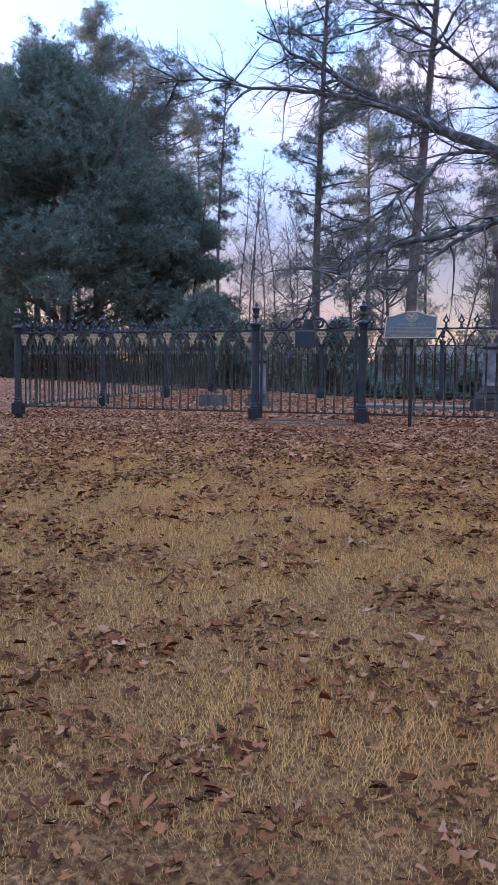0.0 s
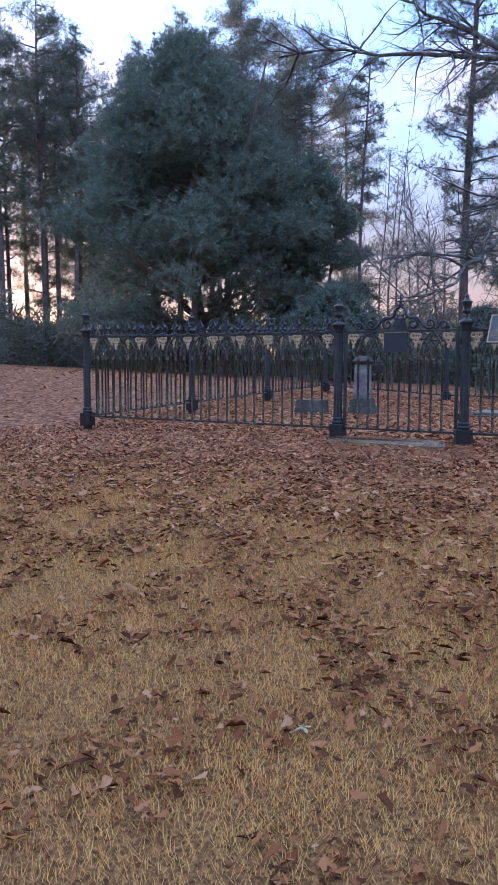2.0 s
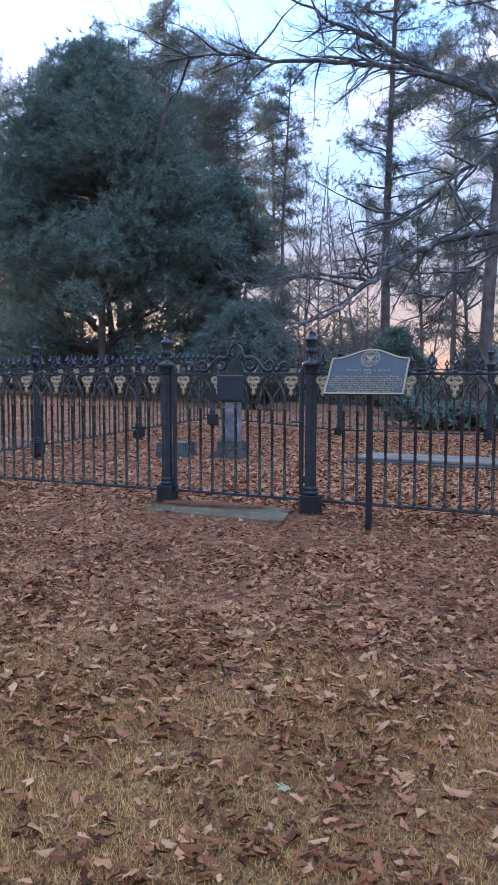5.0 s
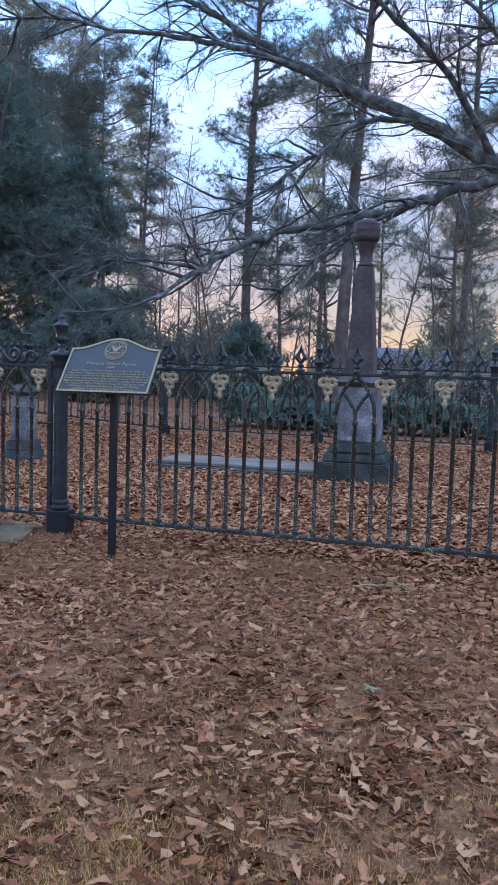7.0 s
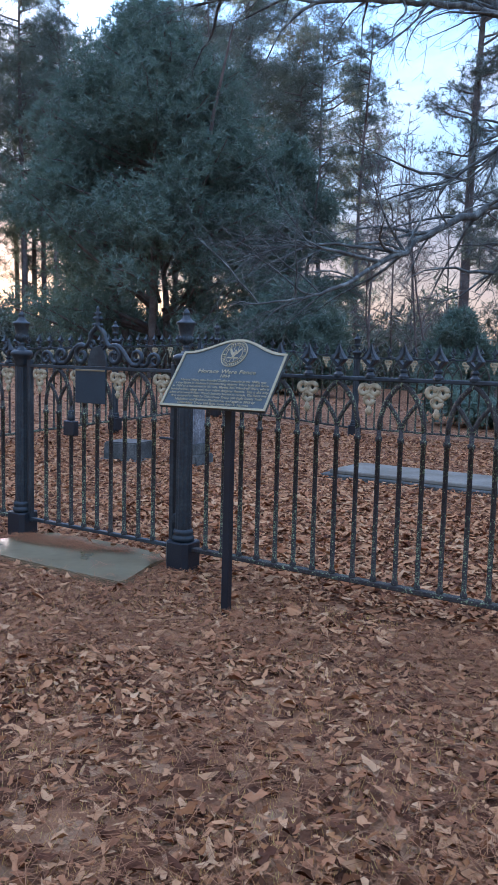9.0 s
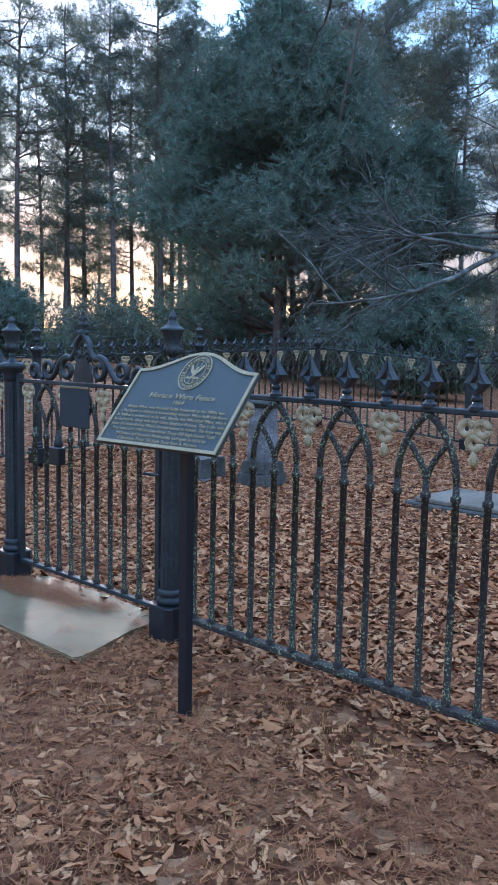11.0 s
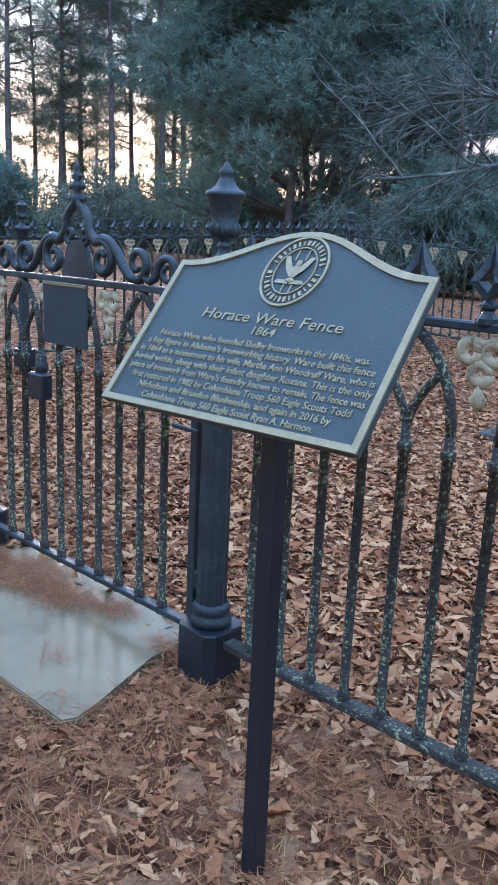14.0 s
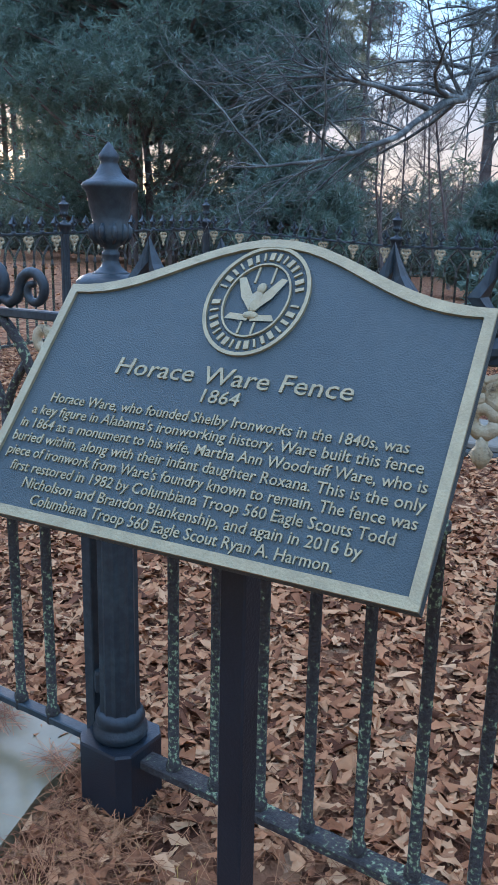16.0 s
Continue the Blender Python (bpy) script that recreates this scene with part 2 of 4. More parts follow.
gx, gy = axis(-700, 700, -7, 7, 0.1), axis(-150, 900, -11, 8.5, 0.1)
verts = [(x, y, ground_z(x, y) + (0.009 * noise.noise((x * 1.3, y * 1.3, 0)) + 0.006 * noise.noise((x * 6, y * 6, 3)) if abs(x) < 30 and abs(y) < 40 else 0)) for y in gy for x in gx]
nx = len(gx)
faces = [(j * nx + i, j * nx + i + 1, (j + 1) * nx + i + 1, (j + 1) * nx + i) for j in range(len(gy) - 1) for i in range(nx - 1)]
gme = bpy.data.meshes.new("ground")
gme.from_pydata(verts, [], faces)
tagged(link_data("ground", gme, SOIL, smooth=True), "brown dormant grass lawn under fallen leaves", "ground", kind="structure")

# ---- iron fence ----
RAIL_Z, FOOT_Z, COLLAR_Z = 1.215, 0.125, 0.90


def bar_bm():
    bm = bmesh.new()
    return lathe(bm, [(0.019, FOOT_Z - 0.012), (0.019, FOOT_Z + 0.03), (0.0135, FOOT_Z + 0.04), (0.0135, COLLAR_Z - 0.012), (0.02, COLLAR_Z - 0.008), (0.02, COLLAR_Z + 0.01), (0.0135, COLLAR_Z + 0.014), (0.0125, COLLAR_Z + 0.06)], 8)


def arch_bm(h):
    """Interlaced lancet tracery over three bars that stand h apart."""
    bm = bmesh.new()
    for s in (-1, 1):
        pts = [(s * h, 0, COLLAR_Z + 0.05)]
        for k in range(8):
            a = math.radians(60 * k / 7)
            pts.append((s * (-h + 2 * h * math.cos(a)), 0, 0.95 + (RAIL_Z - 0.965) * math.sin(a) / math.sin(math.radians(60))))
        sweep(bm, pts, 0.0135, 6)
        pts = []
        for k in range(7):
            q = k / 6
            pts.append((s * (0.7 * h) * q ** 1.7, 0, 0.945 + 0.155 * q))
        sweep(bm, pts, 0.0115, 6)
    return bm


def medallion_bm():
    """Three joined rings with a drop, cast in one flat piece."""
    bm = bmesh.new()
    for cx, cz, r in ((-0.03, 1.158, 0.024), (0.03, 1.158, 0.024), (0, 1.109, 0.023)):
        sweep(bm, [(cx + r * math.cos(2 * math.pi * i / 10), -0.004, cz + r * math.sin(2 * math.pi * i / 10)) for i in range(11)], 0.0155, 6, 0.55)
    sweep(bm, [(-0.03, -0.004, 1.188), (0, -0.004, 1.178), (0.03, -0.004, 1.188)], 0.009, 6)
    sweep(bm, [(0, -0.004, 1.085), (0, -0.004, 1.063), (0, -0.004, 1.05), (0, -0.004, 1.032), (0, -0.004, 1.022)], [0.011, 0.012, 0.023, 0.014, 0.004], 6, 0.6)
    return bm


def finial_bm():
    """A hollow spearhead on a stepped foot."""
    bm = bmesh.new()
    lathe(bm, [(0.021, 1.216), (0.027, 1.222), (0.027, 1.232), (0.017, 1.240), (0.014, 1.246), (0.021, 1.252), (0.021, 1.258), (0.012, 1.264), (0.010, 1.272)], 10)
    out = [(0, 1.262), (0.030, 1.288), (0.040, 1.300), (0.020, 1.325), (0.008, 1.350), (0, 1.372), (-0.008, 1.350), (-0.020, 1.325), (-0.040, 1.300), (-0.030, 1.288)]
    inn = [(0, 1.280), (0.013, 1.292), (0.019, 1.300), (0.011, 1.312), (0.005, 1.322), (0, 1.330), (-0.005, 1.322), (-0.011, 1.312), (-0.019, 1.300), (-0.013, 1.292)]
    deep = (0.014, 0.021, 0.024, 0.017, 0.009, 0.002, 0.009, 0.017, 0.024, 0.021)
    rings = []
    for pts, side in ((out, 0), (out, -1), (inn, -1), (inn, 1), (out, 1)):
        k = 1.16 if side == 0 else 1.04
        rings.append([bm.verts.new((x * k, side * d, z)) for (x, z), d in zip(pts, deep)])
    order = [0, 1, 2, 3, 4, 0]
    for a, b in zip(order, order[1:]):
        for i in range(10):
            j = (i + 1) % 10
            bm.faces.new((rings[a][i], rings[a][j], rings[b][j], rings[b][i]))
    for v in bm.verts:
        v.co.z = 1.216 + 1.2 * (v.co.z - 1.216)
    bmesh.ops.recalc_face_normals(bm, faces=bm.faces)
    return bm


def mesh_of(name, bm, mat, smooth=False):
    me = bpy.data.meshes.new(name)
    bm.normal_update()
    bm.to_mesh(me)
    bm.free()
    me.materials.append(mat)
    if smooth:
        me.shade_smooth()
    return me


BAR = mesh_of("bar", bar_bm(), IRON_LICHEN, True)
MEDAL = mesh_of("medallion", medallion_bm(), GOLD, True)
FINIAL = mesh_of("finial", finial_bm(), IRON)
ARCHES = {}


def arch_mesh(h):
    key = round(h, 4)
    if key not in ARCHES:
        ARCHES[key] = mesh_of("arch", arch_bm(h), IRON_LICHEN, True)
    return ARCHES[key]


def piece(name, me, parent, x, z=0.0):
    ob = new(name, me)
    ob.parent = parent
    ob.location = (x, 0, z)
    return ob


def rail_bm(x0, x1, z, hgt, dep, drop):
    """A rail from x0 to x1 that follows the slope; drop is the fall over its length."""
    bm = bmesh.new()
    box(bm, ((x0 + x1) / 2, 0, z), (x1 - x0, dep, hgt), 0.004)
    for v in bm.verts:
        v.co.z += drop * (v.co.x - x0) / (x1 - x0)
    return bm


def fence_panel(p0, p1, units, inset, label, group="iron fence panels"):
    """A run between two posts: rails, bars, tracery, medallions and finials, along the panel's own x."""
    a, b = Vector(p0), Vector(p1)
    length = (b.xy - a.xy).length
    rise = b.z - a.z
    yaw = math.degrees(math.atan2(b.y - a.y, b.x - a.x))
    panel = empty("iron_fence", pose(a.x, a.y, a.z, 0, 0, yaw), label, "fence", group)
    x0, x1 = 0.04, length - 0.04
    part("top_rail", rail_bm(x0, x1, RAIL_Z, 0.022, 0.034, rise), IRON, panel)
    part("bottom_rail", rail_bm(x0, x1, FOOT_Z, 0.026, 0.052, rise), IRON_LICHEN, panel)
    step = (length - 2 * inset) / units
    h = step / 3
    for k in range(units + 1):
        x = inset + k * step
        z = rise * x / length
        piece("medallion", MEDAL, panel, x, z)
        piece("finial", FINIAL, panel, x, z)
        if k < units:
            c = x + step / 2
            zc = rise * c / length
            piece("arch", arch_mesh(h), panel, c, zc)
            piece("finial", FINIAL, panel, c, zc)
            for d in (-h, 0, h):
                piece("bar", BAR, panel, c + d, zc)
    return panel


def fence_post(x, y, z, tall=1.0, label="black cast iron fence post with an urn on top"):
    post = empty("fence_post", pose(x, y, z), label, "fence post", "iron fence posts")
    a, c = 0.086, 0.058
    bm = bmesh.new()
    rings = []
    for k, z in ((0.985, -0.004), (1.0, 0.0), (1.0, 0.163), (0.97, 0.17)):
        rings.append([bm.verts.new((x * k, y * k, z)) for x, y in ((a, -c), (a, c), (c, a), (-c, a), (-a, c), (-a, -c), (-c, -a), (c, -a))])
    for p, q in zip(rings, rings[1:]):
        for i in range(8):
            bm.faces.new((p[i], p[(i + 1) % 8], q[(i + 1) % 8], q[i]))
    bm.faces.new(rings[0][::-1])
    bm.faces.new(rings[-1])
    part("base", bm, BLACK_PAINT, post)
    part("foot", box(bmesh.new(), (0, 0, -0.08), (0.085, 0.085, 0.17), 0.004), BLACK_PAINT, post)
    part("plinth_moulding", lathe(bmesh.new(), [(0.062, 0.17), (0.069, 0.178), (0.069, 0.196), (0.060, 0.204), (0.060, 0.214), (0.064, 0.222), (0.060, 0.236), (0.052, 0.246)], 20), IRON, post, smooth=True)
    part("column", lathe(bmesh.new(), [(0.053, 0.244), (0.051, 0.27), (0.047, 1.20), (0.047, 1.215)], 24, flute=1), IRON, post)
    part("capital", lathe(bmesh.new(), [(0.044, 1.205), (0.052, 1.215), (0.052, 1.235), (0.056, 1.25), (0.066, 1.275), (0.078, 1.285), (0.078, 1.305), (0.068, 1.315), (0.05, 1.322)], 20), IRON, post, smooth=True)
    part("urn", lathe(bmesh.new(), [(0.048, 1.32), (0.034, 1.327), (0.022, 1.338), (0.016, 1.352), (0.02, 1.36), (0.02, 1.366), (0.015, 1.372), (0.016, 1.377), (0.032, 1.388), (0.042, 1.402), (0.043, 1.418), (0.038, 1.43), (0.042, 1.447), (0.051, 1.494), (0.059, 1.502), (0.06, 1.51), (0.054, 1.515), (0.038, 1.523), (0.028, 1.534), (0.021, 1.548), (0.018, 1.556), (0.022, 1.562), (0.021, 1.571), (0.013, 1.582), (0.007, 1.59), (0.002, 1.596)], 20), IRON, post, smooth=True)
    ribs = bmesh.new()
    for i in range(10):
        t = 2 * math.pi * i / 10
        sweep(ribs, [(r * math.cos(t), r * math.sin(t), z) for r, z in ((0.03, 1.388), (0.041, 1.402), (0.042, 1.418), (0.038, 1.428))], [0.004, 0.007, 0.007, 0.003], 5)
    part("urn_ribs", ribs, IRON, post, smooth=True)
    return post


LX, RX, BY = -5.285, 5.44, 7.6
GL, GR = -1.467, 0.0


def post_z(x, y):
    """Height of the iron work's foot: level along the front, rising along the left side and the back."""
    rise = 0.036 * y if x < -4 else 0.014 * y
    return rise


def corner(x, y):
    return (x, y, post_z(x, y))


fence_post(GL, 0, 0.0)
fence_post(GR, 0, 0.0)
for x, y in ((LX, 0), (RX, 0), (LX, 2.53), (LX, 5.06), (LX, BY), (-2.6, BY), (0.08, BY), (2.76, BY), (RX, BY), (RX, 2.53), (RX, 5.06)):
    fence_post(x, y, post_z(x, y))
FL = "black cast iron fence panel with gothic arches and gilt trefoils"
fence_panel(corner(LX, 0), (GL, 0, 0), 9, 0.14, FL)
fence_panel((GR, 0, 0), corner(RX, 0), 14, 0.11, FL)
left = [corner(LX, y) for y in (0, 2.53, 5.06, BY)]
for a, b in zip(left, left[1:]):
    fence_panel(a, b, 6, 0.13, FL)
back = [corner(x, BY) for x in (LX, -2.6, 0.08, 2.76, RX)]
for a, b in zip(back, back[1:]):
    fence_panel(a, b, 6, 0.13, FL)
right = [corner(RX, y) for y in (BY, 5.06, 2.53, 0)]
for a, b in zip(right, right[1:]):
    fence_panel(a, b, 6, 0.13, FL)

# ---- gate ----
GM = (GL + GR) / 2


def spiral(cx, cz, r0, r1, a0, a1, n=18):
    """Points of a scroll about (cx, cz): radius from r0 to r1, angle from a0 to a1 in degrees."""
    out = []
    for k in range(n):
        q = k / (n - 1)
        a, r = math.radians(a0 + (a1 - a0) * q), r0 + (r1 - r0) * q
        out.append((cx + r * math.cos(a), 0, cz + r * math.sin(a)))
    return out


def gate():
    g = empty("gate", pose(GM, 0, 0), "closed black iron gate with scrolled crest and gilt trefoils", "gate")
    half = 0.645
    for s in (-1, 1):
        part("stile", box(bmesh.new(), (s * half, 0, 0.68), (0.032, 0.034, 1.15), 0.003), IRON, g)
    part("top_rail", box(bmesh.new(), (0, 0, RAIL_Z), (2 * half + 0.05, 0.03, 0.022), 0.003), IRON, g)
    part("bottom_rail", box(bmesh.new(), (0, 0, FOOT_Z), (2 * half, 0.036, 0.022), 0.003), IRON, g)
    h = 0.1225
    for c in (-0.365, 0.0, 0.365):
        piece("arch", arch_mesh(h), g, c)
        for d in (-h, 0, h):
            piece("bar", BAR, g, c + d)
    for x in (-0.5475, -0.1825, 0.1825, 0.5475):
        piece("medallion", MEDAL, g, x)
    # crest: mirrored scrollwork over the rail
    for s in (-1, 1):
        bm = bmesh.new()
        inner = [(s * x, y, z) for x, y, z in spiral(0.145, 1.295, 0.018, 0.066, -330, 120)]
        ogee = [(s * x, 0, z) for x, z in ((0.085, 1.372), (0.062, 1.405), (0.066, 1.43), (0.045, 1.455), (0.018, 1.475), (0.0, 1.50))]
        sweep(bm, inner + ogee, [0.010 + 0.007 * min(1, k / 10) for k in range(len(inner))] + [0.016] * len(ogee), 8)
        part("scroll", bm, IRON, g, smooth=True)
        bm = bmesh.new()
        mid = spiral(0.145, 1.295, 0.066, 0.075, 120, 45, 7)
        mid += [(0.235, 0, 1.315), (0.262, 0, 1.275), (0.30, 0, 1.243), (0.345, 0, 1.24)]
        mid += spiral(0.335, 1.292, 0.052, 0.016, -70, 330, 20)
        sweep(bm, [(s * x, y, z) for x, y, z in mid], [0.016] * 11 + [0.016 - 0.0004 * k for k in range(20)], 8)
        part("scroll", bm, IRON, g, smooth=True)
        bm = bmesh.new()
        end = [(0.375, 0, 1.25), (0.40, 0, 1.238), (0.425, 0, 1.25), (0.44, 0, 1.275)] + spiral(0.485, 1.272, 0.048, 0.014, 165, -280, 20)
        sweep(bm, [(s * x, y, z) for x, y, z in end], [0.014] * 4 + [0.014 - 0.0003 * k for k in range(20)], 8)
        part("scroll", bm, IRON, g, smooth=True)
        bm = bmesh.new()
        sweep(bm, [(s * x, y, z) for x, y, z in spiral(0.045, 1.372, 0.03, 0.010, -90, 270, 14)], 0.010, 6)
        part("scroll", bm, IRON, g, smooth=True)
    bm = bmesh.new()
    prism(bm, [(-0.085, 1.228), (0.085, 1.228), (0.075, 1.28), (0.06, 1.325), (0.035, 1.355), (-0.035, 1.355), (-0.06, 1.325), (-0.075, 1.28)], -0.008, 0.008)
    part("crest_panel", bm, IRON, g)
    bm = bmesh.new()
    lathe(bm, [(0.010, 1.47), (0.022, 1.49), (0.018, 1.505), (0.012, 1.52), (0.024, 1.535), (0.017, 1.548), (0.011, 1.556), (0.019, 1.568), (0.012, 1.58), (0.008, 1.59), (0.012, 1.6), (0.003, 1.618)], 10)
    for z, r, w in ((1.495, 0.016, 0.032), (1.537, 0.015, 0.03), (1.57, 0.011, 0.022)):
        for s in (-1, 1):
            bmesh.ops.create_icosphere(bm, subdivisions=1, radius=r, matrix=Matrix.Translation((s * w, 0, z)) @ Matrix.Diagonal((1, 0.8, 1, 1)))
    part("crest_finial", bm, IRON, g, smooth=True)
    # plain plate wired over the bars, and the latch
    bm = box(bmesh.new(), (-0.035, -0.032, 1.095), (0.272, 0.007, 0.225), 0.002)
    plate = part("plate", bm, STEEL_PLATE, g, "plain slate-painted metal plate")
    part("plate_lip", box(bmesh.new(), (-0.035, -0.036, 1.2), (0.268, 0.006, 0.012), 0.001), SLAB, plate)
    part("latch_box", box(bmesh.new(), (-0.225, -0.02, 0.805), (0.10, 0.052, 0.10), 0.006), BLACK_PAINT, g)
    part("latch_keeper", lathe(bmesh.new(), [(0.018, 0.85), (0.026, 0.858), (0.026, 0.885), (0.02, 0.895), (0.02, 0.915), (0.015, 0.925)], 10, (-0.243, 0, 0)), IRON, g, smooth=True)
    part("latch_bar", box(bmesh.new(), (0.62, -0.03, 0.80), (0.12, 0.014, 0.014), 0.003), IRON, g)
    for z in (0.3, 1.1):
        part("hinge", lathe(bmesh.new(), [(0.016, z - 0.03), (0.018, z - 0.02), (0.018, z + 0.02), (0.016, z + 0.03)], 8, (0.668, 0, 0)), IRON, g)


gate()

# ---- stepping slab under the gate ----
bm = bmesh.new()
outline = [(-1.44, -0.50), (-1.30, -0.555), (-0.7, -0.548), (-0.045, -0.545), (-0.025, -0.50), (-0.05, -0.40), (-0.09, -0.33), (-0.115, -0.24), (-0.165, -0.12), (-0.18, 0.13), (-0.7, 0.15), (-1.36, 0.12), (-1.37, -0.12)]
lo = [bm.verts.new((x, y, -0.04)) for x, y in outline]
hi = [bm.verts.new((x, y, 0.02 + 0.003 * math.sin(9 * x))) for x, y in outline]
bm.faces.new(hi)
bm.faces.new(lo[::-1])
for i in range(len(outline)):
    j = (i + 1) % len(outline)
    bm.faces.new((lo[i], lo[j], hi[j], hi[i]))
bmesh.ops.bevel(bm, geom=[e for e in bm.edges if all(v in hi for v in e.verts)], offset=0.006, segments=2, affect="EDGES")
tagged(link_mesh("stepping_slab", bm, SLAB), "wet grey concrete slab lying before the gate", "slab")

# ---- marker sign ----
PW, PH, PK = 0.61, 0.356, 0.09


def sign_edge(inset):
    """The plaque's outline, with a swelling top, drawn in by inset."""
    w, pts = PW - 2 * inset, []
    for k in range(25):
        q = k / 24
        rise = 0.5 - 0.5 * math.cos(2 * math.pi * q)
        pts.append((inset + w * (1 - q), PH - inset + PK * rise ** 1.15))
    return [(inset, inset), (PW - inset, inset)] + pts


def plate_bm(outline, z0, z1):
    bm = bmesh.new()
    a = [bm.verts.new((x, y, z0)) for x, y in outline]
    b = [bm.verts.new((x, y, z1)) for x, y in outline]
    bm.faces.new(b)
    bm.faces.new(a[::-1])
    for i in range(len(a)):
        j = (i + 1) % len(a)
        bm.faces.new((a[i], a[j], b[j], b[i]))
    return bm


def ring_bm(outer, inner, z0, z1):
    bm = bmesh.new()
    loops = [[bm.verts.new((x, y, z)) for x, y in o] for o, z in ((outer, z0), (outer, z1), (inner, z1), (inner, z0))]
    n = len(outer)
    for a, b in zip(loops, loops[1:] + loops[:1]):
        for i in range(n):
            j = (i + 1) % n
            bm.faces.new((a[i], a[j], b[j], b[i]))
    return bm


def oval(cx, cy, rx, ry, n=40):
    return [(cx + rx * math.cos(2 * math.pi * i / n), cy + ry * math.sin(2 * math.pi * i / n)) for i in range(n)]


def lettering(text, size, width=None, shear=0.0, bold=0.0001):
    """Raised letters as a mesh, centred on x = 0 with the baseline at y = 0."""
    cu = bpy.data.curves.new("lettering", "FONT")
    cu.body, cu.size, cu.align_x, cu.extrude, cu.shear, cu.offset = text, size, "CENTER", 0.0011, shear, bold
    cu.resolution_u = 2
    ob = bpy.data.objects.new("lettering", cu)
    scene.collection.objects.link(ob)
    me = bpy.data.meshes.new_from_object(ob.evaluated_get(bpy.context.evaluated_depsgraph_get()))
    bpy.data.objects.remove(ob)
    if width:
        xs = [v.co.x for v in me.vertices]
        k = width / (max(xs) - min(xs))
        for v in me.vertices:
            v.co.x *= k
    return me


def marker_sign():
    root = empty("marker_sign", pose(0.709, -0.534, ground_z(0.709, -0.534)), "slate-blue bronze marker plaque with raised brass text on a post", "sign")
    part("post", box(bmesh.new(), (0, 0, 0.525), (0.041, 0.041, 1.35), 0.003), BLACK_PAINT, root)
    rot = pose(0.70, -0.592, 1.1965, 50.2, 0, 4.3) @ Matrix.Translation((-PW / 2, -0.178, 0.0))
    rot = root.matrix_world.inverted() @ rot

    def put(name, bm, mat, label="", parent=root, smooth=False):
        if parent is root:
            bm.transform(rot)
        return part(name, bm, mat, parent, label, smooth)

    put("bracket", box(bmesh.new(), (0.31, 0.2, -0.022), (0.12, 0.16, 0.012), 0.002), BLACK_PAINT)
    plaque = put("plaque", plate_bm(sign_edge(0.0), -0.014, 0.0), PLAQUE, "slate-blue painted plaque field")
    rim = ring_bm(sign_edge(0.0), sign_edge(0.013), 0.0, 0.0045)
    rim.transform(rot)
    part("rim", rim, RAISED, plaque, "raised brass rim")
    cx, cy = 0.305, 0.349
    bm = ring_bm(oval(cx, cy, 0.073, 0.086), oval(cx, cy, 0.068, 0.081), 0.0, 0.004)
    bm.transform(rot)
    part("seal_ring", bm, RAISED, plaque, "brass oval seal ring")
    bm = ring_bm(oval(cx, cy, 0.047, 0.058), oval(cx, cy, 0.0445, 0.0555), 0.0, 0.004)
    bm.transform(rot)
    part("seal_ring", bm, RAISED, plaque, "brass inner seal ring")
    # plain strokes standing in for the band of letters round the seal
    bm = bmesh.new()
    for k in range(34):
        a = 2 * math.pi * (k + 0.5) / 34
        if k in (0, 16):
            continue
        c, s = math.cos(a), math.sin(a)
        m = Matrix.Translation((cx + 0.0575 * c, cy + 0.0695 * s, 0.0015)) @ Matrix.Rotation(a - math.pi / 2, 4, "Z")
        w = 0.0048 + 0.002 * ((k * 7) % 3 - 1)
        bmesh.ops.create_cube(bm, size=1.0, matrix=m @ Matrix.Translation((0, 0.0, 0)) @ Matrix.Diagonal((w, 0.012, 0.003, 1)))
    bm.transform(rot)
    tagged(part("seal_band", bm, RAISED, plaque, "row of brass strokes"), kind="stuff")
    # a plain spread-winged shape over a scroll
    bm = bmesh.new()
    for s in (-1, 1):
        pts = [(cx + s * 0.004, cy - 0.018), (cx + s * 0.022, cy + 0.002), (cx + s * 0.036, cy + 0.032), (cx + s * 0.026, cy + 0.034), (cx + s * 0.012, cy + 0.014), (cx + s * 0.006, cy + 0.006)]
        vs = [bm.verts.new((x, y, 0.004)) for x, y in (pts if s > 0 else pts[::-1])]
        bm.faces.new(vs)
        vs = [bm.verts.new((cx + s * x, cy + y, 0.003)) for x, y in ((0.002, -0.024), (0.030, -0.022), (0.036, -0.031), (0.002, -0.033))]
        bm.faces.new(vs if s < 0 else vs[::-1])
    for bx, by, rx, ry in ((0, -0.002, 0.010, 0.018), (0.002, 0.018, 0.007, 0.009), (0, -0.024, 0.012, 0.006)):
        bmesh.ops.create_icosphere(bm, subdivisions=2, radius=1.0, matrix=Matrix.Translation((cx + bx, cy + by, 0.002)) @ Matrix.Diagonal((rx, ry, 0.004, 1)))
    for dx in (-0.012, 0.012):
        box(bm, (cx + dx, cy + 0.04, 0.001), (0.003, 0.026, 0.002))
        box(bm, (cx + dx * 0.8, cy - 0.043, 0.001), (0.003, 0.018, 0.002))
    bm.transform(rot)
    part("emblem", bm, RAISED, plaque, "brass winged emblem")
    rows = [("Horace Ware Fence", 0.036, 0.336, 0.220, 0.06), ("1864", 0.027, 0.053, 0.194, 0.04)]
